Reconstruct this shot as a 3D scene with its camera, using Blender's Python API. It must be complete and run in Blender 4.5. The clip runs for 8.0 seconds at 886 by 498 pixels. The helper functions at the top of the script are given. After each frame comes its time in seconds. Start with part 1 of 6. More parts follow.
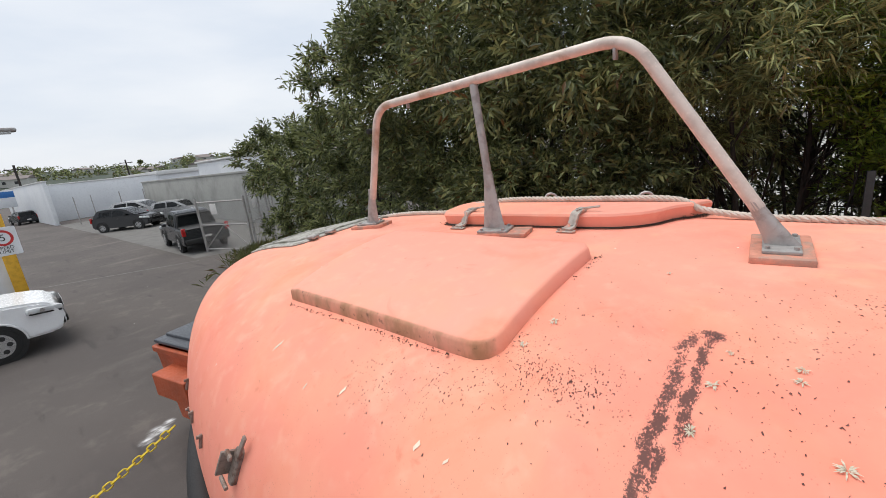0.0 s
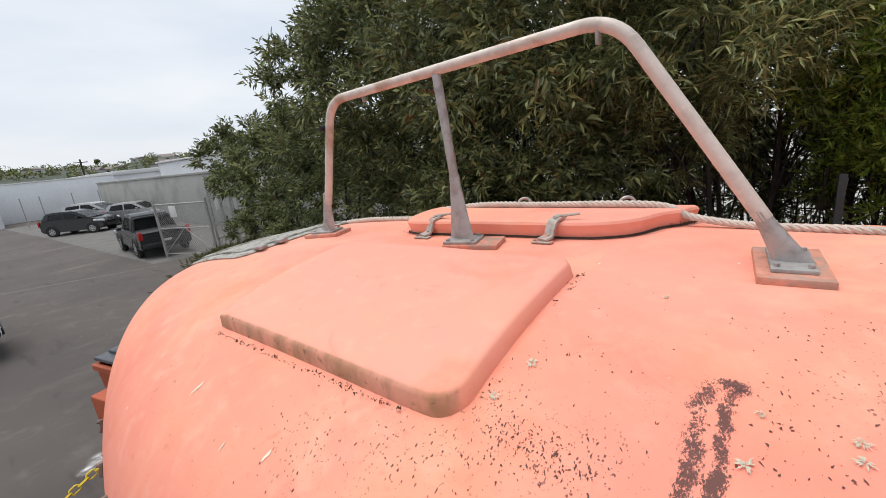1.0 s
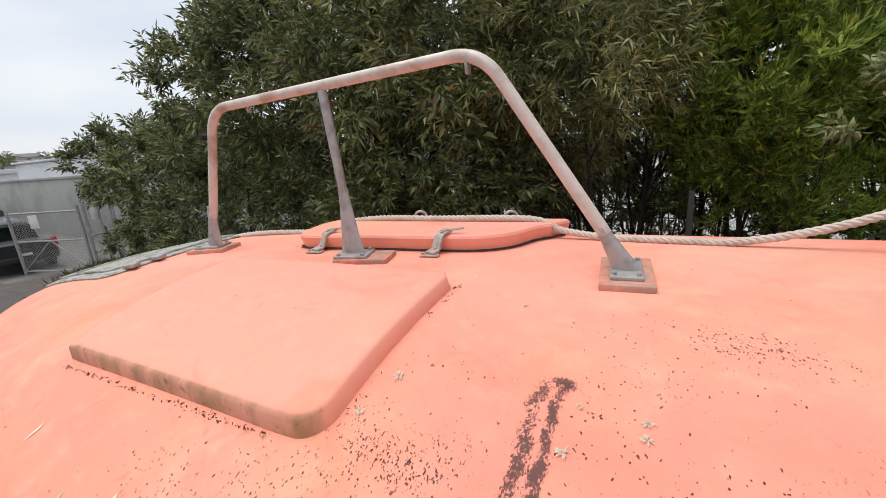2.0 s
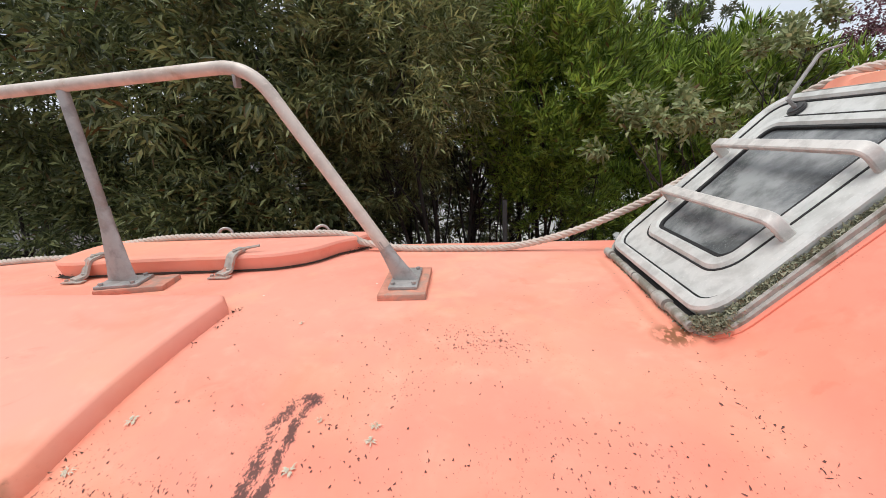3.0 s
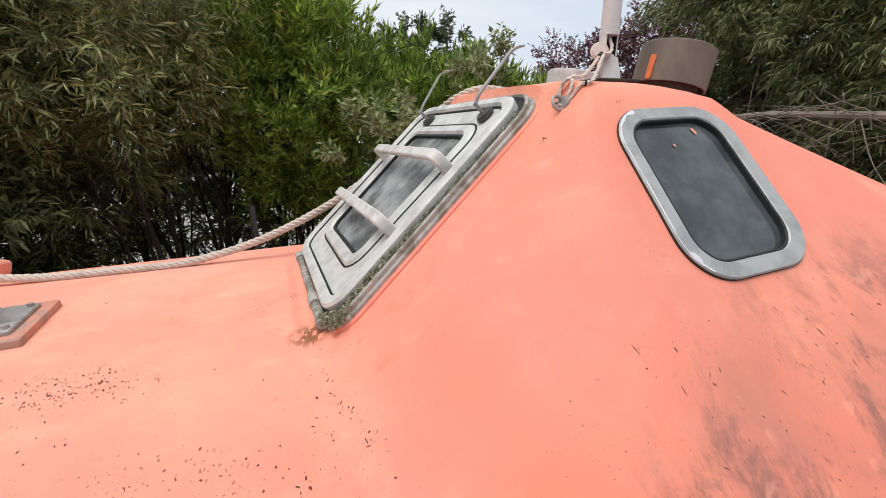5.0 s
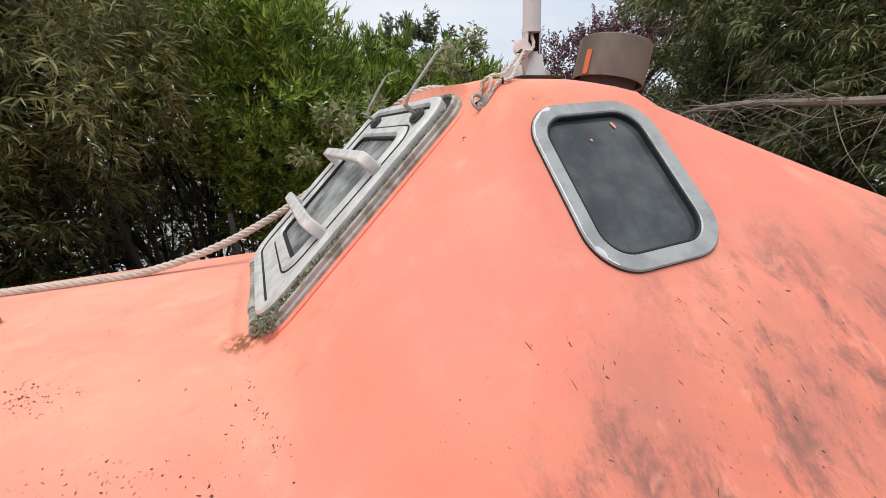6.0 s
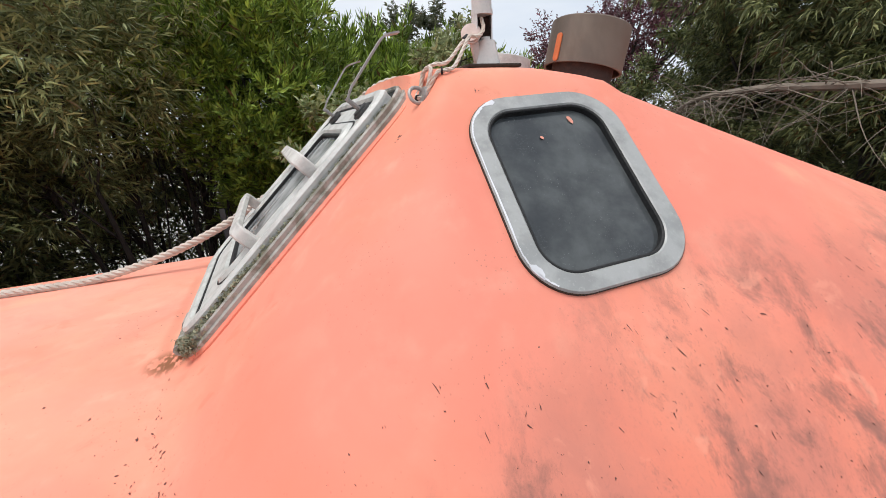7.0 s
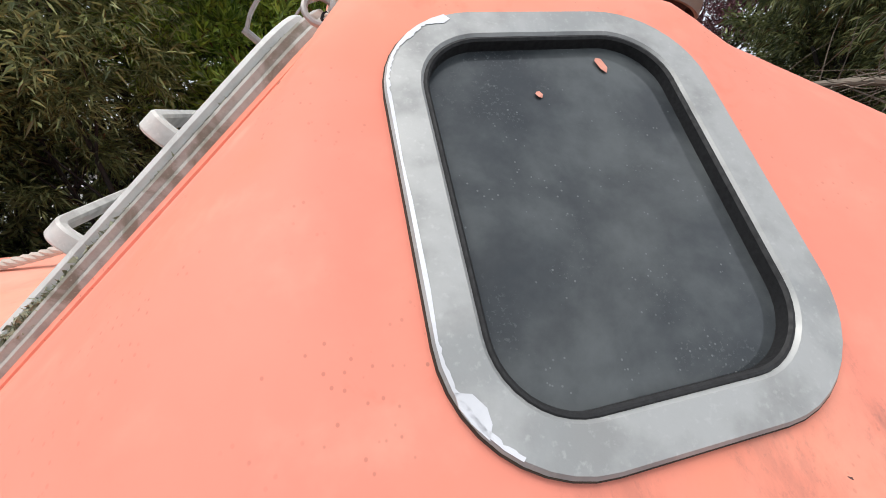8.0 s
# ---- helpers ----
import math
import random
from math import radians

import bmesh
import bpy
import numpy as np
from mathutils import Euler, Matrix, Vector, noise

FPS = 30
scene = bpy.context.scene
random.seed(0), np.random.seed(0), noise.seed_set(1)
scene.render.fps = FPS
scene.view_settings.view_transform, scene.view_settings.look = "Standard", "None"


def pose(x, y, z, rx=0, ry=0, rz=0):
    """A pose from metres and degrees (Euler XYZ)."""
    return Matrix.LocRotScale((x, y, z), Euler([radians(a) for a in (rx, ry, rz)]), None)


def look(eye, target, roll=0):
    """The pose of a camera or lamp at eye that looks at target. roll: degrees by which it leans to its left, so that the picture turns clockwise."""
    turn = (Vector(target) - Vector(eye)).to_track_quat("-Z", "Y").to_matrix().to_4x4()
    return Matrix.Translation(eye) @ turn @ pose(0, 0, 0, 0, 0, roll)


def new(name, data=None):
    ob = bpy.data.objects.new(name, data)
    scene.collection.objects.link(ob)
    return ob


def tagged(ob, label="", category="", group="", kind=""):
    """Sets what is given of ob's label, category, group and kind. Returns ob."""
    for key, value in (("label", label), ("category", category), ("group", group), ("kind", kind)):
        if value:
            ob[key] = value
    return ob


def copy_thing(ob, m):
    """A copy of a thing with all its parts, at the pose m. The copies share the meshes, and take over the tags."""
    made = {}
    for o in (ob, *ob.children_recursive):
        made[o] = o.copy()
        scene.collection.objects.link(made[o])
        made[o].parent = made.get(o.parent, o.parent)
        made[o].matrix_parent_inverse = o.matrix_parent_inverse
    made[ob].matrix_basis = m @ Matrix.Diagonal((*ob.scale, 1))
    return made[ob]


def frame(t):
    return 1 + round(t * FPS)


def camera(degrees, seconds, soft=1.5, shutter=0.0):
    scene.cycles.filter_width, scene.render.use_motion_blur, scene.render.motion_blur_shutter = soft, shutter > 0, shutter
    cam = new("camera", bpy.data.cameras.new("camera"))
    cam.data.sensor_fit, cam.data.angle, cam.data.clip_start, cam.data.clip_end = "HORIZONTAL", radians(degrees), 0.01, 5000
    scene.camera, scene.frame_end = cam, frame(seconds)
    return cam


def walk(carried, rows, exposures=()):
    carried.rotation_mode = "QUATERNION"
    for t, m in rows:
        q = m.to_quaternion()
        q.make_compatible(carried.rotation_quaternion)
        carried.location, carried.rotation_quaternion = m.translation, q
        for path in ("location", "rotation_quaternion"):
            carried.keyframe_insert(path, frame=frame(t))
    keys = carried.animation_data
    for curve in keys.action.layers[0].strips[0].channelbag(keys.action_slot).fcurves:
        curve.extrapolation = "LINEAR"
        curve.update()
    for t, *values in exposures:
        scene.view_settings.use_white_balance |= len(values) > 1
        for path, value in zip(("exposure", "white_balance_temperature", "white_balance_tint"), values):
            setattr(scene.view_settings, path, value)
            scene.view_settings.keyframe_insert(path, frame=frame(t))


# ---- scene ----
cam = camera(95.2, 8.0, soft=0.8)
# the boat leans a little towards the camera's side: HEEL carries the boat's own frame into the world
HEEL = Matrix.Translation((0, 0.5, 3.3)) @ Matrix.Rotation(radians(2.8), 4, "X") @ Matrix.Translation((0, -0.5, -3.3))
PATH = [
    (0, (0.186, 0.299, 3.303), (-1.113, 1.715, 2.748), -8.4),
    (0.5, (0.117, 0.455, 3.273), (-1.163, 1.887, 2.714), -8.5),
    (1, (0.07, 0.519, 3.279), (-1.131, 2.014, 2.711), -7.9),
    (1.2, (0.076, 0.52, 3.278), (-1.076, 2.056, 2.717), -7.3),
    (2.3, (0.261, 0.574, 3.304), (-0.44, 2.355, 2.724), -4.9),
    (2.5, (0.311, 0.582, 3.304), (-0.259, 2.41, 2.726), -4.3),
    (3, (0.447, 0.604, 3.308), (0.221, 2.505, 2.728), -3.0),
    (3.5, (0.569, 0.618, 3.31), (0.677, 2.526, 2.721), -1.9),
    (4, (0.685, 0.608, 3.312), (1.084, 2.476, 2.719), -1.0),
    (4.5, (0.825, 0.598, 3.304), (1.433, 2.405, 2.7), -0.5),
    (5, (0.861, 0.575, 3.302), (1.586, 2.339, 2.699), -0.4),
    (5.2, (0.879, 0.568, 3.303), (1.625, 2.324, 2.701), -0.7),
    (6.3, (1.065, 0.497, 3.298), (1.789, 2.26, 2.691), -2.9),
    (6.5, (1.09, 0.503, 3.295), (1.809, 2.265, 2.68), -3.1),
    (7, (1.213, 0.547, 3.307), (1.886, 2.316, 2.662), -3.3),
    (7.5, (1.364, 0.672, 3.284), (1.978, 2.439, 2.576), -2.8),
    (8, (1.49, 0.861, 3.243), (2.009, 2.664, 2.549), -0.7),
]
EXPOSURE = [(0, 0.12), (5, 0.14), (7, 0.18), (8, 0.30)]
walk(cam, [(t, HEEL @ look(eye, target, roll)) for t, eye, target, roll in PATH], EXPOSURE)

# ---- light: a bright overcast sky ----
world = bpy.data.worlds.new("overcast")
scene.world = world
world.use_nodes = True
wn, wl = world.node_tree.nodes, world.node_tree.links
wn.clear()
sky = wn.new("ShaderNodeTexSky")
sky.sky_type, sky.sun_disc = "NISHITA", False
sky.sun_elevation, sky.sun_rotation = radians(74), radians(253)
sky.air_density, sky.dust_density = 1.0, 4.0
dim = wn.new("ShaderNodeVectorMath")
dim.operation = "SCALE"
dim.inputs["Scale"].default_value = 0.10
wl.new(sky.outputs[0], dim.inputs[0])
tc = wn.new("ShaderNodeTexCoord")
squash = wn.new("ShaderNodeMapping")
squash.inputs["Scale"].default_value = (1.3, 1.3, 5.0)
wl.new(tc.outputs["Generated"], squash.inputs["Vector"])
cloud = wn.new("ShaderNodeTexNoise")
cloud.inputs["Scale"].default_value, cloud.inputs["Detail"].default_value = 1.6, 6
wl.new(squash.outputs[0], cloud.inputs["Vector"])
ramp = wn.new("ShaderNodeValToRGB")
ramp.color_ramp.elements[0].position, ramp.color_ramp.elements[0].color = 0.3, (0.70, 0.77, 0.87, 1)
ramp.color_ramp.elements[1].position, ramp.color_ramp.elements[1].color = 0.72, (0.93, 0.95, 0.98, 1)
wl.new(cloud.outputs[0], ramp.inputs[0])
veil = wn.new("ShaderNodeMixRGB")
veil.inputs[0].default_value = 0.86
wl.new(dim.outputs[0], veil.inputs[1])
wl.new(ramp.outputs[0], veil.inputs[2])
bg = wn.new("ShaderNodeBackground")
bg.inputs["Strength"].default_value = 1.0
wl.new(veil.outputs[0], bg.inputs["Color"])
wo = wn.new("ShaderNodeOutputWorld")
wl.new(bg.outputs[0], wo.inputs[0])

sun = new("sun", bpy.data.lights.new("sun", "SUN"))
sun.data.energy, sun.data.angle, sun.data.color = 2.0, radians(40), (1.0, 0.96, 0.9)
sun.matrix_world = look((0, 0, 30), Vector((0, 0, 30)) - Vector((math.sin(radians(253)) * 0.276, math.cos(radians(253)) * 0.276, 0.961)))


# ---- materials ----
class Nodes:
    """Short hand for one node material."""

    def __init__(self, name, color, rough=0.6, metal=0.0, **more):
        self.mat = bpy.data.materials.new(name)
        self.mat.use_nodes = True
        self.nt = self.mat.node_tree
        self.b = self.nt.nodes["Principled BSDF"]
        self.b.inputs["Base Color"].default_value = (*color, 1)
        self.b.inputs["Roughness"].default_value = rough
        self.b.inputs["Metallic"].default_value = metal
        for k, v in more.items():
            self.b.inputs[k.replace("_", " ")].default_value = v
        self.col = None
        self.base = color
        self.tex = self.nt.nodes.new("ShaderNodeTexCoord")

    def link(self, a, b):
        self.nt.links.new(a, b)

    def noise(self, scale, detail=4, stretch=(1, 1, 1), turn=(0, 0, 0), rough=0.55, warp=0.0):
        m = self.nt.nodes.new("ShaderNodeMapping")
        m.inputs["Scale"].default_value = stretch
        m.inputs["Rotation"].default_value = [radians(a) for a in turn]
        self.link(self.tex.outputs["Object"], m.inputs[0])
        n = self.nt.nodes.new("ShaderNodeTexNoise")
        n.inputs["Scale"].default_value, n.inputs["Detail"].default_value = scale, detail
        n.inputs["Roughness"].default_value, n.inputs["Distortion"].default_value = rough, warp
        self.link(m.outputs[0], n.inputs["Vector"])
        return n.outputs[0]

    def spots(self, scale, stretch=(1, 1, 1), seed=0.0):
        m = self.nt.nodes.new("ShaderNodeMapping")
        m.inputs["Scale"].default_value = stretch
        m.inputs["Location"].default_value = (seed, seed * 0.7, seed * 1.3)
        self.link(self.tex.outputs["Object"], m.inputs[0])
        n = self.nt.nodes.new("ShaderNodeTexVoronoi")
        n.inputs["Scale"].default_value = scale
        self.link(m.outputs[0], n.inputs["Vector"])
        return n.outputs["Distance"]

    def math(self, op, a, b=None, c=None):
        n = self.nt.nodes.new("ShaderNodeMath")
        n.operation = op
        for i, v in enumerate((a, b, c)):
            if v is None:
                continue
            if isinstance(v, (int, float)):
                n.inputs[i].default_value = v
            else:
                self.link(v, n.inputs[i])
        return n.outputs[0]

    def step(self, v, lo, hi, out0=0.0, out1=1.0):
        n = self.nt.nodes.new("ShaderNodeMapRange")
        n.interpolation_type = "SMOOTHSTEP"
        self.link(v, n.inputs[0])
        for i, x in zip((1, 2, 3, 4), (lo, hi, out0, out1)):
            n.inputs[i].default_value = x
        return n.outputs[0]

    def axis(self, i):
        n = self.nt.nodes.new("ShaderNodeSeparateXYZ")
        self.link(self.tex.outputs["Object"], n.inputs[0])
        return n.outputs[i]

    def tint(self, color, fac, kind="MIX"):
        """Lay a colour over what there is, by a factor."""
        n = self.nt.nodes.new("ShaderNodeMixRGB")
        n.blend_type = kind
        if self.col is None:
            n.inputs[1].default_value = (*self.base, 1)
        else:
            self.link(self.col, n.inputs[1])
        n.inputs[2].default_value = (*color, 1)
        if isinstance(fac, (int, float)):
            n.inputs[0].default_value = fac
        else:
            self.link(fac, n.inputs[0])
        self.col = n.outputs[0]
        self.link(self.col, self.b.inputs["Base Color"])
        return self

    def rough(self, v, lo, hi):
        self.link(self.step(v, 0.3, 0.7, lo, hi), self.b.inputs["Roughness"])
        return self

    def bump(self, v, strength=0.3, depth=0.002):
        n = self.nt.nodes.new("ShaderNodeBump")
        n.inputs["Strength"].default_value, n.inputs["Distance"].default_value = strength, depth
        self.link(v, n.inputs["Height"])
        if self.b.inputs["Normal"].is_linked:
            self.link(self.b.inputs["Normal"].links[0].from_socket, n.inputs["Normal"])
        self.link(n.outputs[0], self.b.inputs["Normal"])
        return self


def plain(name, color, rough=0.6, metal=0.0, dark=(0.5, 0.5, 0.5), amount=0.5, scale=9.0, **more):
    """A surface with blotches, grain and fine relief."""
    n = Nodes(name, color, rough, metal, **more)
    n.tint([c * d for c, d in zip(color, dark)], n.step(n.noise(scale, 6), 0.4, 0.75, 0, amount))
    g = n.noise(scale * 14, 3)
    n.tint([c * 0.75 for c in color], n.step(g, 0.45, 0.75, 0, amount * 0.6))
    n.rough(g, max(rough - 0.1, 0.05), min(rough + 0.12, 1))
    n.bump(g, 0.15, 0.001)
    return n.mat


def orange_paint(name, base, speck=1.0):
    n = Nodes(name, base, 0.5)
    n.tint((0.86, 0.37, 0.24), n.step(n.noise(1.3, 5), 0.42, 0.68, 0, 0.75))
    n.tint((0.72, 0.17, 0.10), n.step(n.noise(2.4, 6, warp=0.4), 0.55, 0.75, 0, 0.45))
    n.tint((0.85, 0.45, 0.33), n.step(n.noise(14, 5), 0.5, 0.8, 0, 0.4))
    n.tint((0.62, 0.17, 0.12), n.step(n.noise(6, 7, warp=0.8, rough=0.65), 0.60, 0.75, 0, 0.35))
    fine = n.noise(160, 3)
    if speck:
        patch = n.step(n.noise(2.2, 3), 0.46, 0.68)
        d1 = n.step(n.math("ADD", n.spots(62, (1, 0.75, 1), 3.1), n.math("MULTIPLY", n.math("SUBTRACT", n.noise(190, 2), 0.5), 0.5)), 0.06, 0.13, 1, 0)
        keep = n.step(n.noise(17, 2), 0.52, 0.60)
        n.tint((0.30, 0.11, 0.08), n.math("MULTIPLY", n.math("MULTIPLY", d1, keep), n.math("MULTIPLY", patch, 0.08 * speck)))
        d2 = n.step(n.spots(120, (1, 0.7, 1), 7.7), 0.10, 0.2, 1, 0)
        n.tint((0.22, 0.08, 0.06), n.math("MULTIPLY", n.math("MULTIPLY", d2, n.step(n.noise(9, 2), 0.50, 0.60)), 0.45 * speck))
        d3 = n.step(n.math("ADD", n.spots(9, (1, 0.8, 1), 1.7), n.math("MULTIPLY", n.math("SUBTRACT", n.noise(120, 2), 0.5), 0.09)), 0.022, 0.036, 1, 0)
        n.tint((0.35, 0.14, 0.10), n.math("MULTIPLY", d3, 0.5))
    n.rough(n.noise(5, 4), 0.62, 0.80)
    n.b.inputs["Specular IOR Level"].default_value = 0.35
    n.bump(n.noise(9, 3), 0.12, 0.006)
    n.bump(fine, 0.10, 0.0006)
    return n


ORANGE = (0.82, 0.283, 0.204)


def near(n, spot, radius, soft=0.5):
    """1 near a place of the object, 0 away from it."""
    v = n.nt.nodes.new("ShaderNodeVectorMath")
    v.operation = "DISTANCE"
    n.link(n.tex.outputs["Object"], v.inputs[0])
    v.inputs[1].default_value = spot
    return n.step(v.outputs["Value"], radius * soft, radius, 1, 0)


def canopy_paint():
    n = orange_paint("faded_orange_gelcoat", ORANGE)
    x, y, z = n.axis(0), n.axis(1), n.axis(2)
    # uneven fading: deeper red blotches, small bruises and chalky clouds
    n.tint((0.80, 0.235, 0.13), n.step(n.noise(2.6, 6, warp=0.7), 0.50, 0.70, 0, 0.35))
    n.tint((0.62, 0.17, 0.10), n.math("MULTIPLY", n.step(n.noise(17, 5, warp=0.4), 0.60, 0.72, 0, 0.4), n.step(n.noise(1.7, 3), 0.42, 0.6)))
    n.tint((0.92, 0.50, 0.36), n.step(n.noise(5.5, 6, warp=0.5), 0.58, 0.74, 0, 0.3))
    # the roof's top is paler and more yellow than the flanks
    crest = n.math("MULTIPLY", n.step(y, 1.15, 1.85), n.step(x, 0.75, 1.05, 1, 0))
    n.tint((0.86, 0.41, 0.31), n.math("MULTIPLY", crest, n.step(n.noise(2.1, 5, warp=0.4), 0.34, 0.66, 0.15, 0.62)))
    n.tint((0.88, 0.47, 0.30), n.math("MULTIPLY", crest, n.step(n.noise(3.7, 6, warp=0.6), 0.54, 0.72, 0, 0.42)))
    n.tint((0.84, 0.29, 0.215), n.step(n.noise(4.3, 6, warp=0.7, rough=0.6), 0.52, 0.70, 0, 0.5))
    # deeper red clouds on the near side, aft of the panel
    shoulder = n.math("MULTIPLY", n.step(y, 1.1, 1.45, 1, 0), n.step(x, -0.4, 0.3))
    n.tint((0.80, 0.24, 0.175), n.math("MULTIPLY", shoulder, n.step(n.noise(3.1, 6, warp=0.5), 0.34, 0.64, 0.15, 0.7)))
    # two runs of black grime below a fitting
    wob = n.math("MULTIPLY", n.math("SUBTRACT", n.noise(14, 4), 0.5), 0.05)
    grit = n.noise(230, 5, (1.0, 0.55, 1), rough=0.8)
    clump = n.noise(30, 5, (1, 0.6, 1), rough=0.65)
    for x0, slope, w, y0, y1 in ((0.024, 0.045, 0.014, 0.84, 1.30), (0.062, 0.03, 0.009, 0.99, 1.30), (0.056, 0.08, 0.008, 0.86, 0.98), (0.052, 0.0, 0.030, 1.275, 1.312)):
        off = n.math("ABSOLUTE", n.math("SUBTRACT", n.math("SUBTRACT", n.math("ADD", x, wob), x0), n.math("MULTIPLY", n.math("SUBTRACT", y, 1.2), slope)))
        run = n.math("MULTIPLY", n.step(off, w * 0.3, w * 2.6, 1, 0), n.math("MULTIPLY", n.step(y, y0 - 0.05, y0 + 0.04), n.step(y, y1 - 0.006, y1 + 0.014, 1, 0)))
        level = n.math("ADD", n.math("ADD", grit, n.math("MULTIPLY", n.math("SUBTRACT", clump, 0.5), 0.7)), n.math("MULTIPLY", n.math("SUBTRACT", run, 1.0), 0.34))
        n.tint((0.55, 0.15, 0.12), n.math("MULTIPLY", n.step(run, 0.1, 0.9, 0, 0.35), n.step(clump, 0.4, 0.6)))
        n.tint((0.085, 0.042, 0.038), n.math("MULTIPLY", n.step(level, 0.41, 0.46), n.math("MULTIPLY", n.step(run, 0.02, 0.2), 0.92)))
    # thick lichen flecks in patches
    flecks = n.step(n.math("ADD", n.spots(95, (1.2, 0.7, 1), 5.3), n.math("MULTIPLY", n.math("SUBTRACT", n.noise(210, 2), 0.5), 0.9)), 0.16, 0.26, 1, 0)
    pick = n.step(n.noise(38, 2), 0.47, 0.53)
    for spot, r in (((-0.28, 1.05, 2.71), 0.16), ((-0.12, 1.05, 2.71), 0.13), ((-0.70, 0.88, 2.64), 0.13), ((0.40, 1.52, 2.785), 0.14), ((0.52, 1.49, 2.78), 0.10), ((0.24, 1.36, 2.77), 0.10), ((0.62, 1.13, 2.74), 0.22), ((-0.45, 0.95, 2.68), 0.16)):
        n.tint((0.12, 0.045, 0.04), n.math("MULTIPLY", n.math("MULTIPLY", near(n, spot, r, 0.3), flecks), n.math("MULTIPLY", pick, 0.9)))
    # rubbed and dirty flank behind and below the window
    edge = n.math("SUBTRACT", n.math("ADD", 3.035, n.math("MULTIPLY", n.math("SUBTRACT", x, 1.7), 0.06)), z)
    ragged = n.math("ADD", edge, n.math("MULTIPLY", n.math("SUBTRACT", n.noise(4.0, 6, warp=0.4), 0.5), 0.42))
    flank = n.math("MULTIPLY", n.step(ragged, -0.10, 0.20), n.math("MULTIPLY", n.step(n.math("SUBTRACT", x, n.math("MULTIPLY", n.math("SUBTRACT", z, 2.95), 1.3)), 1.36, 1.58), n.math("MULTIPLY", n.step(x, 2.6, 3.2, 1, 0), n.step(y, 1.15, 1.4, 1, 0))))
    # the tower turns deeper red towards its foot
    lower = n.math("MULTIPLY", n.step(x, 0.95, 1.15), n.math("MULTIPLY", n.step(x, 3.4, 4.2, 1, 0), n.step(z, 2.75, 3.05, 1, 0)))
    n.tint((0.80, 0.215, 0.13), n.math("MULTIPLY", lower, n.step(n.noise(2.2, 5, warp=0.5), 0.30, 0.62, 0.25, 0.75)))
    n.tint((0.55, 0.20, 0.15), n.math("MULTIPLY", flank, n.step(n.noise(3.4, 7, (1, 1, 0.7), warp=0.3, rough=0.62), 0.38, 0.62, 0.15, 0.8)))
    smear = n.noise(7, 8, (1.5, 1, 0.55), (0, 28, 0), 0.68, 0.25)
    n.tint((0.27, 0.125, 0.10), n.math("MULTIPLY", flank, n.step(smear, 0.48, 0.66, 0, 0.85)))
    grains = n.step(n.noise(150, 4, (1.2, 0.9, 0.6), rough=0.75), 0.52, 0.66, 0, 0.45)
    n.tint((0.26, 0.12, 0.10), n.math("MULTIPLY", flank, n.math("MULTIPLY", grains, n.step(smear, 0.42, 0.60, 0.15, 1))))
    n.tint((0.86, 0.36, 0.25), n.math("MULTIPLY", flank, n.step(n.noise(19, 5, (1, 1, 0.6), warp=0.5), 0.58, 0.70, 0, 0.45)))
    scratch = n.step(n.spots(34, (2.6, 0.9, 0.45), 2.2), 0.035, 0.07, 1, 0)
    n.tint((0.16, 0.07, 0.06), n.math("MULTIPLY", n.math("MULTIPLY", scratch, n.step(n.noise(9, 2), 0.50, 0.56)), flank))
    # water stain at the foot of the tower hatch
    puddle = n.math("MULTIPLY", near(n, (0.896, 1.545, 2.79), 0.07, 0.3), n.step(n.noise(52, 5, (1, 0.5, 1)), 0.44, 0.53))
    n.tint((0.20, 0.08, 0.03), n.math("MULTIPLY", puddle, 0.9))
    line = n.step(n.math("ABSOLUTE", n.math("SUBTRACT", x, n.math("ADD", 0.872, n.math("MULTIPLY", wob, 0.3)))), 0.004, 0.022, 1, 0)
    n.tint((0.33, 0.13, 0.07), n.math("MULTIPLY", n.math("MULTIPLY", line, n.step(y, 1.5, 1.56)), n.math("MULTIPLY", n.step(y, 2.1, 2.2, 1, 0), n.step(z, 2.83, 2.85, 0.22, 0))))
    # yellowish rub marks
    for spot, r in (((2.30, 1.12, 3.13), 0.09), ((-0.75, 1.9, 2.79), 0.14), ((0.30, 1.72, 2.79), 0.10)):
        n.tint((0.74, 0.46, 0.28), n.math("MULTIPLY", near(n, spot, r, 0.2), n.step(n.noise(11, 4), 0.35, 0.65, 0, 0.4)))
    # pale chips
    chip = n.step(n.spots(16, (1, 0.8, 1), 9.1), 0.05, 0.075, 1, 0)
    n.tint((0.85, 0.72, 0.62), n.math("MULTIPLY", chip, n.step(n.noise(6, 2), 0.64, 0.68)))
    return n.mat


m_canopy = canopy_paint()


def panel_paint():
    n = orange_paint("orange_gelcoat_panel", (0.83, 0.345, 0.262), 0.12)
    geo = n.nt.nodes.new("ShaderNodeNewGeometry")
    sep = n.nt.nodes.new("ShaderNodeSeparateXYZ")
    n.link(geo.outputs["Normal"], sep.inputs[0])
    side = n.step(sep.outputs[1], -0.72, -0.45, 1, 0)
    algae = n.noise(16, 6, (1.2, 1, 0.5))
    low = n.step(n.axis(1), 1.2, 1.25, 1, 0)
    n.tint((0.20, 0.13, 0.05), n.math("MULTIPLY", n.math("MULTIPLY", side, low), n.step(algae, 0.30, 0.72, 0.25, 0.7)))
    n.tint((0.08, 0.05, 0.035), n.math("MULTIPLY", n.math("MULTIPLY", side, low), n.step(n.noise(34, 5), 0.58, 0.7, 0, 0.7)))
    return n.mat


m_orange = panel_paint()


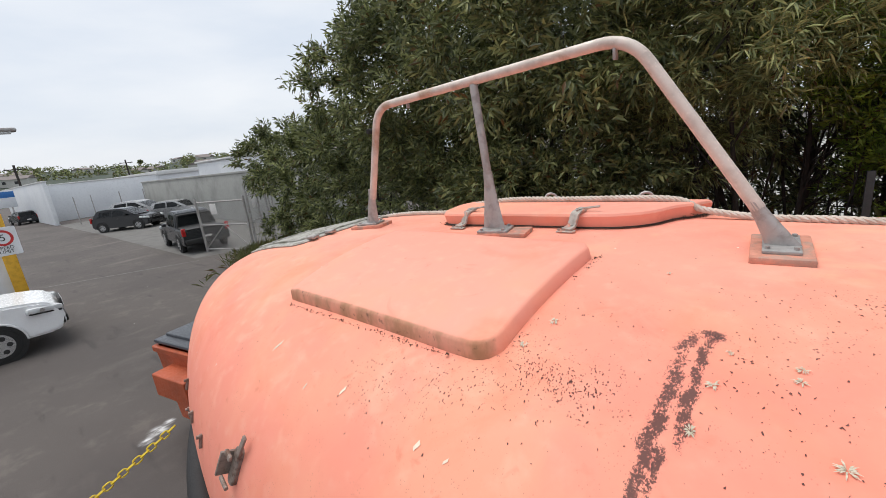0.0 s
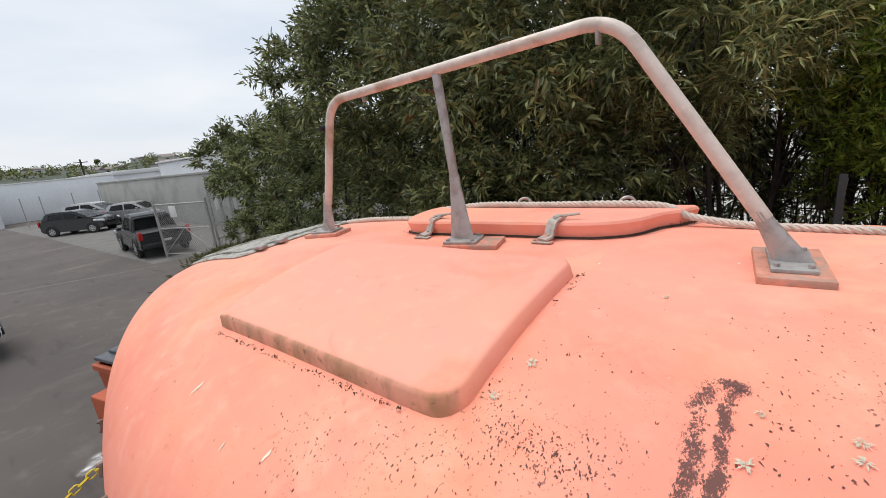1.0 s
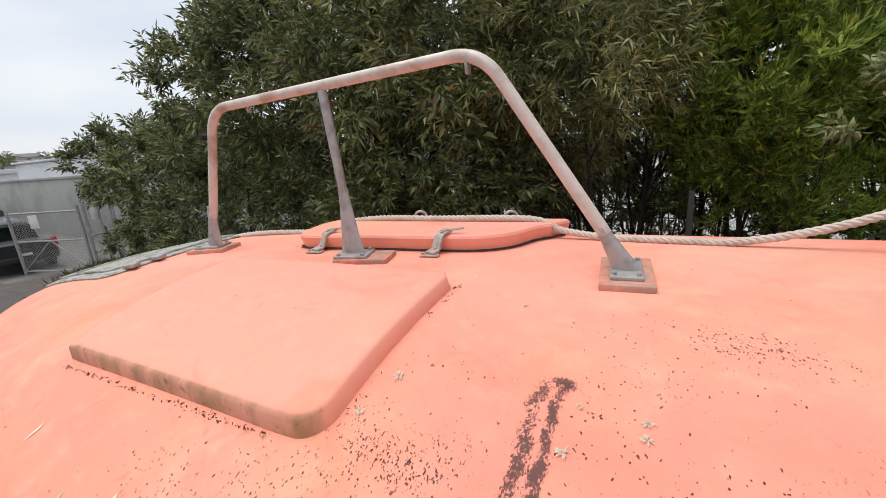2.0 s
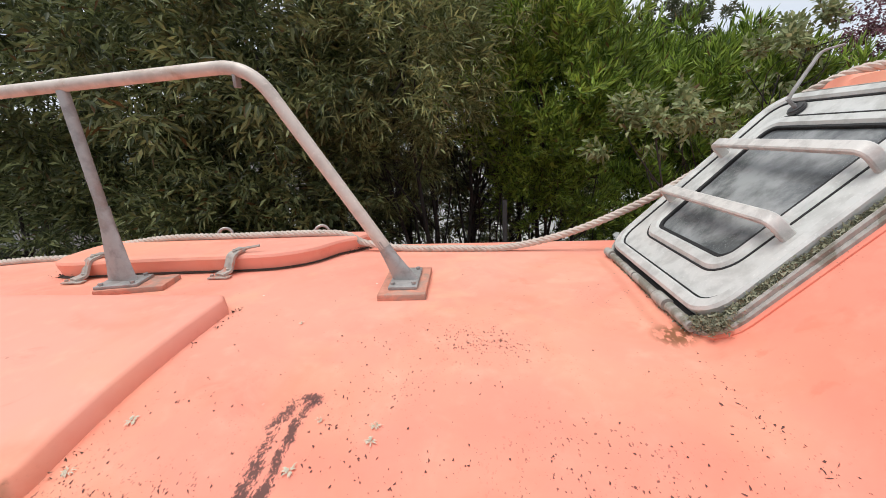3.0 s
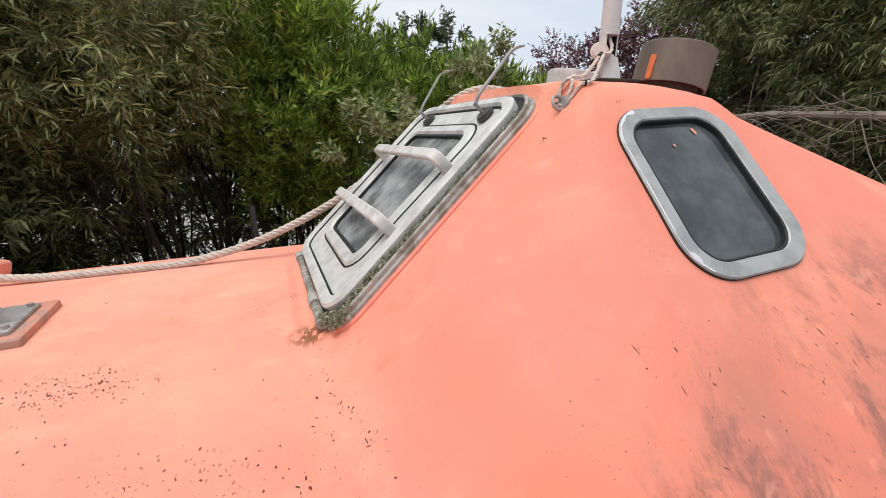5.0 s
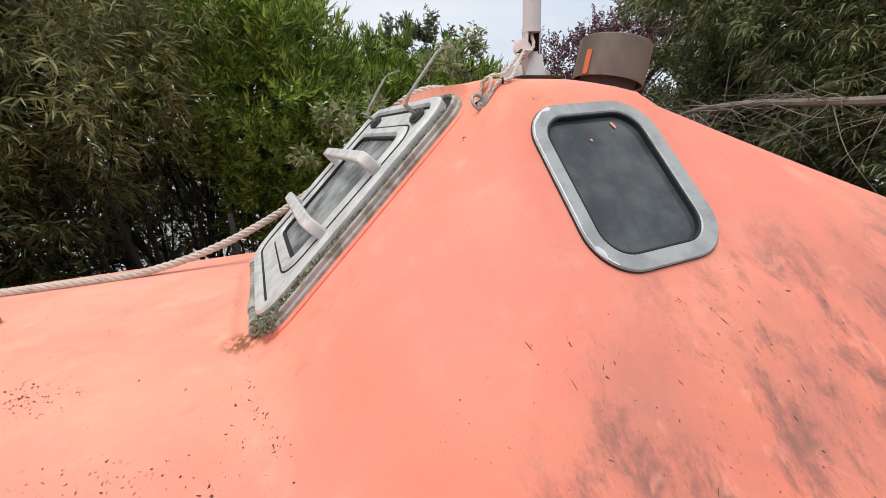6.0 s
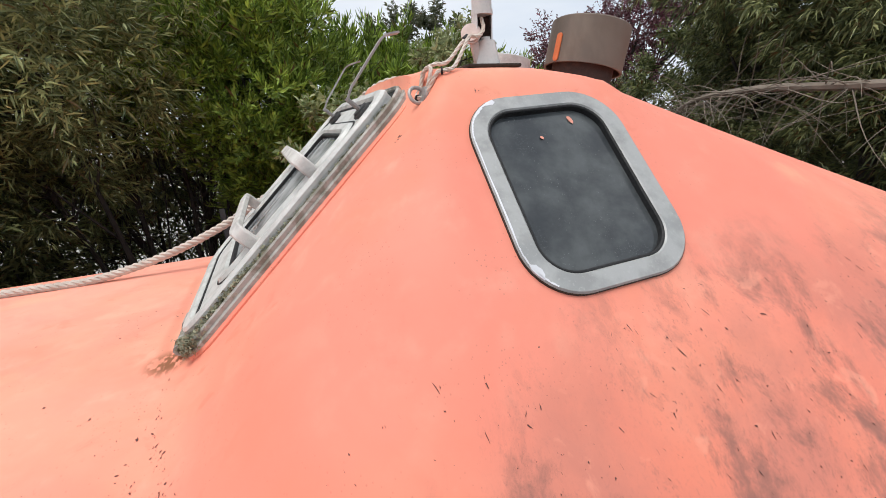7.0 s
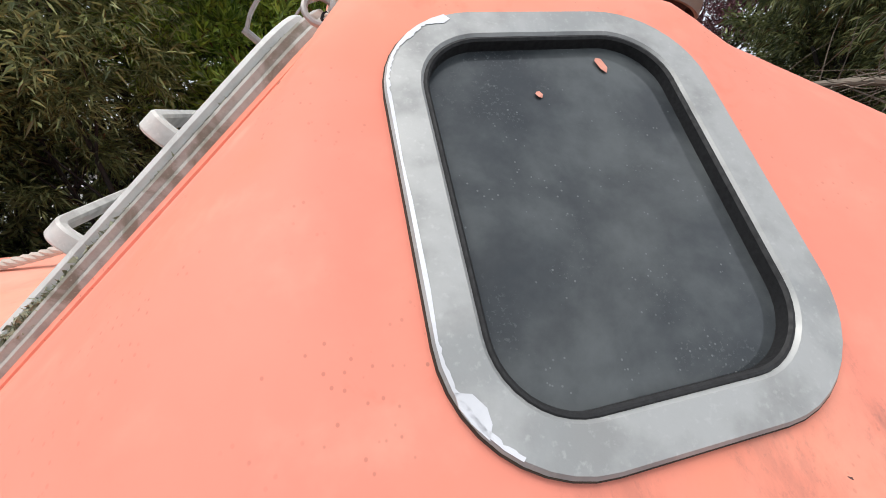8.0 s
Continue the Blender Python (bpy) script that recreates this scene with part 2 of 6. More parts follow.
def worn_metal(name, color, rough, metal, over, amount, scale=24, streak=(1, 1, 1)):
    n = Nodes(name, color, rough, metal)
    n.tint([c * 0.62 for c in color], n.step(n.noise(scale, 6, streak), 0.42, 0.72, 0, 0.7))
    n.tint(over, n.step(n.noise(scale * 0.45, 6, streak, warp=0.6), 0.60 - 0.14 * amount, 0.72 - 0.1 * amount, 0, 0.85))
    g = n.noise(scale * 9, 3)
    n.tint([min(1, c * 1.35) for c in color], n.step(g, 0.55, 0.8, 0, 0.4))
    n.rough(n.noise(scale, 4), rough - 0.12, rough + 0.15)
    n.bump(g, 0.25, 0.0006)
    return n.mat


m_steel = worn_metal("galvanised_steel", (0.40, 0.385, 0.375), 0.5, 0.4, (0.30, 0.26, 0.24), 0.6)
m_rail = worn_metal("painted_galvanised_tube", (0.64, 0.56, 0.50), 0.5, 0.1, (0.42, 0.29, 0.21), 0.7, 10)
m_alu = worn_metal("weathered_aluminium", (0.58, 0.585, 0.565), 0.55, 0.1, (0.44, 0.44, 0.42), 0.5, 16)
m_coaming = worn_metal("grimy_grey_coaming", (0.40, 0.39, 0.36), 0.7, 0.05, (0.17, 0.16, 0.125), 0.95, 36)
m_winframe = worn_metal("brushed_window_frame", (0.40, 0.405, 0.40), 0.5, 0.25, (0.30, 0.31, 0.31), 0.8, 20)
m_step = worn_metal("rubbed_white_step", (0.62, 0.60, 0.57), 0.5, 0.05, (0.45, 0.43, 0.41), 0.6, 26)
m_worn = worn_metal("flecked_clamp", (0.44, 0.41, 0.37), 0.6, 0.3, (0.52, 0.20, 0.13), 0.8, 40)
m_rusty = worn_metal("rusty_fitting", (0.27, 0.215, 0.185), 0.65, 0.3, (0.13, 0.07, 0.045), 0.9, 60)
m_cowl = worn_metal("dull_brown_cowl", (0.15, 0.122, 0.098), 0.6, 0.2, (0.21, 0.165, 0.13), 0.6, 9, (1, 1, 0.4))
m_pad = worn_metal("faded_pad", (0.62, 0.27, 0.19), 0.7, 0.0, (0.36, 0.25, 0.20), 0.9, 24)
m_gap_joint = plain("dark_gap_shade_and_joints", (0.05, 0.035, 0.025), 0.9)
m_black = plain("black_rubber", (0.012, 0.012, 0.013), 0.7, 0, (1.5, 1.5, 1.5), 0.6, 12)
m_knob = plain("knob_rubber", (0.06, 0.06, 0.06), 0.6, 0, (1.5, 1.5, 1.5), 0.6, 30)
m_mesh_shade = plain("dark_mesh_and_tube_shade", (0.05, 0.035, 0.03), 0.8, 0, (2, 1.6, 1.4), 0.7, 60)
m_stripe = plain("orange_stripe", (0.62, 0.16, 0.05), 0.6)
m_salmon = plain("salmon_paint_flake", (0.72, 0.31, 0.23), 0.7)
m_chip = plain("white_chip", (0.75, 0.76, 0.80), 0.6)
m_pinkwhite = plain("pinkish_white_paint", (0.72, 0.58, 0.53), 0.5, 0, (0.8, 0.7, 0.66), 0.6, 30)
m_white = plain("white_paint", (0.72, 0.70, 0.68), 0.45, 0, (0.8, 0.75, 0.72), 0.5, 14)
m_rope = plain("weathered_rope", (0.58, 0.51, 0.45), 0.95, 0, (0.62, 0.58, 0.55), 0.7, 14)
m_cord = plain("pale_cord", (0.70, 0.62, 0.55), 0.9, 0, (0.7, 0.6, 0.5), 0.6, 30)
m_moss = plain("dry_moss", (0.30, 0.30, 0.21), 0.95, 0, (0.5, 0.5, 0.4), 0.8, 40)
m_litter = plain("leaf_litter", (0.10, 0.06, 0.04), 0.95, 0, (0.4, 0.4, 0.4), 0.8, 60)
m_scrape = plain("bare_gelcoat", (0.80, 0.66, 0.52), 0.7)
m_fleck = plain("dark_fleck", (0.135, 0.062, 0.052), 0.95, 0, (0.5, 0.5, 0.5), 0.7, 60)
m_lichen = plain("lichen", (0.62, 0.56, 0.44), 0.95, 0, (0.6, 0.6, 0.5), 0.8, 90)


def dirty_glass(name, dust, cover):
    """Tinted glass under a film of dust whose clouds also paint in reflections: clear in blotches, milky elsewhere."""
    n = Nodes(name, (0.02, 0.024, 0.03), 0.05)
    n.b.inputs["Transmission Weight"].default_value = 0.12
    n.b.inputs["IOR"].default_value = 1.45
    film = n.nt.nodes.new("ShaderNodeBsdfDiffuse")
    film.inputs["Color"].default_value = (*dust, 1)
    mix = n.nt.nodes.new("ShaderNodeMixShader")
    # blotchy dust, its contrast also painting the pane's cloudy reflection
    clouds = n.step(n.noise(7, 9, warp=0.1, rough=0.6), 0.36, 0.66, cover * 0.2, cover * 0.8)
    dots = n.step(n.spots(150, (1, 1, 1), 2.0), 0.10, 0.2, 1, 0)
    some = n.math("MULTIPLY", dots, n.step(n.noise(20, 2), 0.46, 0.60, 0.0, 0.5))
    grime = n.math("MULTIPLY", n.step(n.noise(260, 3, rough=0.7), 0.5, 0.66), n.step(n.noise(9, 4), 0.36, 0.6, 0.05, cover * 0.6))
    n.link(n.math("MAXIMUM", n.math("MAXIMUM", clouds, grime), some), mix.inputs[0])
    n.link(n.b.outputs[0], mix.inputs[1])
    n.link(film.outputs[0], mix.inputs[2])
    n.link(mix.outputs[0], n.nt.nodes["Material Output"].inputs["Surface"])
    return n.mat


m_glass_dark = dirty_glass("dirty_dark_glass", (0.25, 0.27, 0.27), 0.42)
m_glass_hazy = dirty_glass("hazy_glass", (0.46, 0.48, 0.48), 0.85)


def ground_paint():
    n = Nodes("old_asphalt", (0.092, 0.079, 0.073), 0.9)
    n.tint((0.155, 0.135, 0.12), n.step(n.noise(1.6, 8, rough=0.7), 0.5, 0.68, 0, 0.6))
    n.tint((0.07, 0.06, 0.057), n.step(n.noise(0.22, 6), 0.42, 0.62, 0, 0.75))
    n.tint((0.16, 0.14, 0.125), n.step(n.noise(0.7, 7, (1, 0.35, 1), (0, 0, 25)), 0.56, 0.74, 0, 0.6))
    n.tint((0.035, 0.03, 0.03), n.step(n.noise(2.5, 5, (0.3, 1.5, 1)), 0.58, 0.72, 0, 0.5))
    g = n.noise(70, 3)
    n.tint((0.19, 0.17, 0.16), n.step(g, 0.6, 0.75, 0, 0.5))
    n.tint((0.5, 0.49, 0.47), n.step(n.spots(1.1, (1, 1, 1), 4.0), 0.012, 0.022, 1, 0))
    # soft white streaky patches by the bow
    for spot, r in (((-6.12, 1.14, 0), 0.17), ((-6.22, 1.30, 0), 0.10), ((-6.0, 0.97, 0), 0.12)):
        n.tint((0.72, 0.73, 0.74), n.math("MULTIPLY", near(n, spot, r, 0.1), n.step(n.noise(9, 6, (2.2, 0.7, 1), (0, 0, -25), 0.65), 0.36, 0.62, 0.1, 0.95)))
    n.bump(g, 0.5, 0.006)
    return n.mat


m_ground = ground_paint()
m_gravel = plain("grey_gravel", (0.155, 0.15, 0.142), 0.95, 0, (0.6, 0.6, 0.6), 0.8, 1.2)
m_concrete = plain("stained_concrete", (0.36, 0.36, 0.34), 0.9, 0, (0.55, 0.58, 0.55), 0.8, 0.5)
m_wall = plain("white_wall_paint", (0.74, 0.76, 0.78), 0.8, 0, (0.85, 0.86, 0.88), 0.6, 0.4)
m_roofing = plain("pale_roofing", (0.66, 0.66, 0.65), 0.6, 0, (0.75, 0.75, 0.75), 0.6, 0.3)
m_hill = plain("far_hill", (0.055, 0.07, 0.05), 0.95, 0, (0.5, 0.6, 0.5), 0.8, 0.05)
m_yellow = plain("yellow_paint", (0.72, 0.40, 0.03), 0.6)
m_chain = plain("yellow_plastic", (0.75, 0.55, 0.03), 0.45)
m_red = plain("red_paint", (0.55, 0.03, 0.03), 0.5)
m_ink = plain("black_ink", (0.02, 0.02, 0.02), 0.6)
m_binred = plain("orange_red_steel", (0.42, 0.085, 0.03), 0.55, 0, (0.5, 0.5, 0.5), 0.6, 3)
m_lid = plain("black_plastic_lid", (0.05, 0.055, 0.065), 0.4, 0, (1.4, 1.4, 1.4), 0.6, 3)
m_carwhite = plain("white_car_paint", (0.78, 0.79, 0.80), 0.22, 0, (0.95, 0.95, 0.95), 0.3, 2)
m_cargrey = plain("dark_grey_car_paint", (0.045, 0.048, 0.052), 0.25, 0.3)
m_carblack = plain("black_car_paint", (0.008, 0.008, 0.009), 0.15)
m_carsilver = plain("silver_car_paint", (0.42, 0.42, 0.42), 0.3, 0.5)
m_carglass = plain("car_glass", (0.015, 0.018, 0.02), 0.05)
m_tyre = plain("tyre_rubber", (0.02, 0.02, 0.02), 0.85)
m_rim = plain("alloy_rim", (0.5, 0.5, 0.5), 0.3, 0.6)
m_lamp_white = plain("headlight_glass", (0.65, 0.67, 0.68), 0.1)
m_lamp_red = plain("tail_light", (0.45, 0.02, 0.02), 0.2)
m_bark = plain("grey_brown_bark", (0.045, 0.037, 0.032), 0.9, 0, (0.5, 0.5, 0.5), 0.8, 8)
m_deadwood = plain("pale_dead_wood", (0.25, 0.21, 0.17), 0.9, 0, (0.6, 0.6, 0.6), 0.7, 8)


def foliage(name, dark, light, brown=0.08, gloss=0.36, young=1.7):
    """Leaves that differ one by one, and a little light through them."""
    n = Nodes(name, dark, gloss)
    g = n.nt.nodes.new("ShaderNodeNewGeometry")
    # few leaves are young and pale, most are old and dull
    n.tint(light, n.math("POWER", g.outputs["Random Per Island"], young))
    n.tint((0.14, 0.08, 0.03), n.step(n.math("FRACT", n.math("MULTIPLY", g.outputs["Random Per Island"], 37.7)), 1 - brown, 1 - brown * 0.8))
    n.tint([c * 0.55 for c in dark], n.step(n.noise(1.1, 3), 0.45, 0.65, 0, 0.4))
    n.b.inputs["Specular IOR Level"].default_value = 0.3
    t = n.nt.nodes.new("ShaderNodeBsdfTranslucent")
    n.link(n.col, t.inputs["Color"])
    mix = n.nt.nodes.new("ShaderNodeMixShader")
    mix.inputs[0].default_value = 0.26
    n.link(n.b.outputs[0], mix.inputs[1])
    n.link(t.outputs[0], mix.inputs[2])
    n.link(mix.outputs[0], n.nt.nodes["Material Output"].inputs["Surface"])
    return n.mat


m_leaf_olive = foliage("olive_leaves", (0.06, 0.078, 0.031), (0.37, 0.40, 0.165), 0.03)
m_leaf_grey = foliage("yellow_olive_leaves", (0.105, 0.132, 0.05), (0.53, 0.56, 0.235), 0.03, young=1.4)
m_leaf_bright = foliage("bright_green_leaves", (0.07, 0.125, 0.02), (0.50, 0.66, 0.12), 0.03, young=1.25)
m_leaf_silver = foliage("silver_green_leaves", (0.19, 0.235, 0.10), (0.52, 0.57, 0.30), 0.04)
m_leaf_dark = foliage("dark_conifer_leaves", (0.07, 0.09, 0.038), (0.43, 0.46, 0.20), 0.08)
m_leaf_far = foliage("far_tree_leaves", (0.08, 0.095, 0.05), (0.20, 0.21, 0.12), 0.05)
m_leaf_plum = foliage("plum_leaves", (0.085, 0.032, 0.04), (0.32, 0.13, 0.16), 0.05)
m_grass = foliage("dry_grass", (0.10, 0.12, 0.04), (0.22, 0.21, 0.09), 0.1)


# ---- building blocks ----
def thing(name, label, category, group="", kind="", m=None):
    ob = tagged(new(name), label, category, group, kind)
    if m is not None:
        ob.matrix_basis = m
    return ob


def solid(name, bm, material, smooth=True):
    me = bpy.data.meshes.new(name)
    if isinstance(bm, tuple):
        me.from_pydata([tuple(v) for v in bm[0]], [], [tuple(f) for f in bm[1]])
    else:
        bm.normal_update()
        bm.to_mesh(me)
        bm.free()
    if smooth:
        me.polygons.foreach_set("use_smooth", [True] * len(me.polygons))
        me.set_sharp_from_angle(angle=radians(38))
    me.materials.append(material)
    me.update()
    return me


def part(name, bm, material, parent, label="", smooth=True):
    ob = new(name, solid(name, bm, material, smooth))
    ob.parent = parent
    if label:
        ob["label"] = label
    return ob


def single(name, bm, material, label, category, group="", kind="", m=None, smooth=True):
    ob = tagged(new(name, solid(name, bm, material, smooth)), label, category, group, kind)
    if m is not None:
        ob.matrix_basis = m
    return ob


def box(size, at=(0, 0, 0), bevel=0.004, m=None, bm=None, seg=2):
    bm2 = bmesh.new()
    bmesh.ops.create_cube(bm2, size=1, matrix=Matrix.Diagonal((*size, 1)))
    if bevel:
        bmesh.ops.bevel(bm2, geom=bm2.edges[:], offset=min(bevel, min(size) * 0.45), segments=seg, affect="EDGES", profile=0.5)
    bm2.transform((m or Matrix()) @ Matrix.Translation(at))
    return merge(bm, bm2)


def merge(bm, other):
    if bm is None:
        return other
    me = bpy.data.meshes.new("tmp")
    other.to_mesh(me)
    other.free()
    bm.from_mesh(me)
    bpy.data.meshes.remove(me)
    return bm


def disc(radius, depth, at=(0, 0, 0), m=None, bm=None, segs=24, bevel=0.0, top=None):
    bm2 = bmesh.new()
    bmesh.ops.create_cone(bm2, cap_ends=True, segments=segs, radius1=radius, radius2=radius if top is None else top, depth=depth)
    if bevel:
        bmesh.ops.bevel(bm2, geom=[e for e in bm2.edges if len(e.link_faces) == 2 and e.calc_face_angle(0) > 0.8], offset=bevel, segments=2, affect="EDGES")
    bm2.transform((m or Matrix()) @ Matrix.Translation(at))
    return merge(bm, bm2)


def smooth_path(pts, n=8):
    """A Catmull-Rom line through the points."""
    p = [Vector(q) for q in pts]
    p = [p[0] * 2 - p[1]] + p + [p[-1] * 2 - p[-2]]
    out = []
    for i in range(1, len(p) - 2):
        for k in range(n):
            t = k / n
            a, b, c, d = p[i - 1], p[i], p[i + 1], p[i + 2]
            out.append(0.5 * ((2 * b) + (c - a) * t + (2 * a - 5 * b + 4 * c - d) * t * t + (3 * b - a - 3 * c + d) * t ** 3))
    out.append(p[-2])
    return out


def round_path(pts, radius=0.05, n=6):
    """A polyline with rounded corners."""
    p = [Vector(q) for q in pts]
    out = [p[0]]
    for a, b, c in zip(p, p[1:], p[2:]):
        r = min(radius, (a - b).length * 0.45, (c - b).length * 0.45)
        s, e = b + (a - b).normalized() * r, b + (c - b).normalized() * r
        for k in range(n + 1):
            t = k / n
            out.append((1 - t) ** 2 * s + 2 * t * (1 - t) * b + t * t * e)
    return out + [p[-1]]


def sweep(path, radius, segs=12, bm=None, shape=None, closed=False, up=None):
    """A tube along a path. radius: a number or one for each point; shape: a profile of (side, up) in place of the circle."""
    path = [Vector(p) for p in path]
    n = len(path)
    radii = radius if isinstance(radius, (list, tuple)) else [radius] * n
    prof = shape or [(math.cos(2 * math.pi * k / segs), math.sin(2 * math.pi * k / segs)) for k in range(segs)]
    segs = len(prof)
    if bm is None:
        bm = bmesh.new()
    rings, normal = [], None
    for i, p in enumerate(path):
        a, b = (path[i - 1], path[(i + 1) % n]) if closed else (path[max(i - 1, 0)], path[min(i + 1, n - 1)])
        d = (b - a).normalized()
        if up is not None:
            normal = Vector(up)
        elif normal is None:
            normal = Vector((0, 0, 1)) if abs(d.z) < 0.9 else Vector((1, 0, 0))
        normal = (normal - d * normal.dot(d)).normalized()
        side = d.cross(normal)
        rings.append([bm.verts.new(p + (side * u + normal * v) * radii[i]) for u, v in prof])
    for i in range(n if closed else n - 1):
        r, q = rings[i], rings[(i + 1) % n]
        for k in range(segs):
            bm.faces.new((r[k], r[(k + 1) % segs], q[(k + 1) % segs], q[k]))
    if not closed:
        bm.faces.new(rings[0][::-1])
        bm.faces.new(rings[-1])
    bmesh.ops.recalc_face_normals(bm, faces=bm.faces[:])
    return bm


def rounded(w, h, r, n=7, top=None):
    """The outline of a rounded rectangle, anticlockwise, centred; top: the width of its upper edge."""
    t = w if top is None else top
    out = []
    for sx, sy, a0 in ((1, -1, -90), (1, 1, 0), (-1, 1, 90), (-1, -1, 180)):
        hw = (t if sy > 0 else w) / 2
        for k in range(n):
            a = radians(a0 + 90 * k / (n - 1))
            out.append((sx * (hw - r) + r * math.cos(a), sy * (h / 2 - r) + r * math.sin(a)))
    return out


def ring(outer, inner, z0, z1, bevel=0.004, m=None, bm=None):
    """A flat frame between two outlines with as many points each, from z0 to z1, its upper edges broken."""
    own = bmesh.new()
    def row(o, z):
        return [own.verts.new((x, y, z)) for x, y in o]
    def inset(o, d):
        out = []
        n = len(o)
        for i in range(n):
            a, b = Vector(o[i - 1]), Vector(o[(i + 1) % n])
            e = (b - a).normalized()
            out.append((o[i][0] - e.y * d, o[i][1] + e.x * d))
        return out
    rows = [row(outer, z0), row(outer, z1 - bevel), row(inset(outer, bevel), z1), row(inset(inner, -bevel), z1), row(inner, z1 - bevel), row(inner, z0)]
    n = len(outer)
    for a, b in zip(rows, rows[1:] + rows[:1]):
        for k in range(n):
            own.faces.new((a[k], a[(k + 1) % n], b[(k + 1) % n], b[k]))
    bmesh.ops.recalc_face_normals(own, faces=own.faces[:])
    own.transform(m or Matrix())
    return merge(bm, own)


def plate(outline, z0, z1, bevel=0.004, m=None, bm=None):
    """A plate of an outline, from z0 to z1, its upper edge broken."""
    own = bmesh.new()
    n = len(outline)
    def inset(d):
        out = []
        for i in range(n):
            a, b = Vector(outline[i - 1]), Vector(outline[(i + 1) % n])
            e = (b - a).normalized()
            out.append((outline[i][0] - e.y * d, outline[i][1] + e.x * d))
        return out
    rows = [[own.verts.new((x, y, z0)) for x, y in outline], [own.verts.new((x, y, z1 - bevel)) for x, y in outline], [own.verts.new((x, y, z1)) for x, y in inset(bevel)]]
    for a, b in zip(rows, rows[1:]):
        for k in range(n):
            own.faces.new((a[k], a[(k + 1) % n], b[(k + 1) % n], b[k]))
    own.faces.new(rows[0][::-1])
    own.faces.new(rows[2])
    bmesh.ops.recalc_face_normals(own, faces=own.faces[:])
    own.transform(m or Matrix())
    return merge(bm, own)


# ---- the boat's form ----
YC, SILL = 1.85, 1.70


def soft_min(a, b, k):
    h = np.clip(0.5 + 0.5 * (b - a) / k, 0, 1)
    return b * (1 - h) + a * h - k * h * (1 - h)


def soft_max(a, b, k):
    return -soft_min(-a, -b, k)


def norm(a, b, p):
    return (np.abs(a) ** p + np.abs(b) ** p) ** (1 / p)


def boat_form(x, dy, z):
    """Below 0 inside the canopy with its steering tower, above 0 outside. dy from the keel line; the tower is narrower beyond it."""
    beyond = dy > 0
    dy = np.abs(dy)
    s = np.clip(np.maximum(-0.5 - x, x - 2.0) / 3.1, 0, 0.9995)
    w = 1.38 * (1 - s ** 2) ** 0.5
    h = 1.09 * (1 - s ** 3.5) ** (1 / 3.5)
    roof = (norm(dy / w, (z - SILL) / h, 3.0) - 1) * 1.1
    front = 0.962 + (z - 2.815) * 1.05
    back = 1.882 + (3.42 - z) / 0.373
    mid = 1.565
    half = np.maximum(2.074 - 0.945 * (z - SILL), 0.05) * (1 + 0.153 * np.clip(x - mid, 0, 3)) * np.where(beyond, 0.66, 1.0)
    u = np.where(x < mid, (mid - x) / np.maximum(mid - front, 0.05), (x - mid) / np.maximum(back - mid, 0.05))
    tower = (norm(u, dy / half, np.where(beyond, 2.3, 3.4)) - 1) * half * 0.7
    tower = soft_max(tower, z - 3.396, 0.06)
    tower = soft_max(tower, (norm(np.maximum(x - 2.0, 0) / 3.08, dy / 1.385, 2) - 1) * 1.37, 0.25)
    return soft_min(roof, tower, 0.07)


def roof_z(x, y):
    """The height of the canopy over (x, y)."""
    lo, hi = SILL, 3.8
    for _ in range(40):
        mid = (lo + hi) / 2
        lo, hi = (mid, hi) if boat_form(np.array(x), np.array(y - YC), np.array(mid)) < 0 else (lo, mid)
    return lo


# the window and the hatch lie in planes of the tower
WIN = Matrix(((0.999, 0.0047, -0.0437, 1.716), (-0.0239, 0.6904, -0.7226, 1.16), (0.0383, 0.7235, 0.6898, 3.1729), (0, 0, 0, 1)))
HAT = Matrix(((0.0197, 0.7275, -0.6859, 1.2255), (-0.9995, 0.0309, 0.0041, 1.8613), (0.0241, 0.6855, 0.7278, 3.0748), (0, 0, 0, 1)))


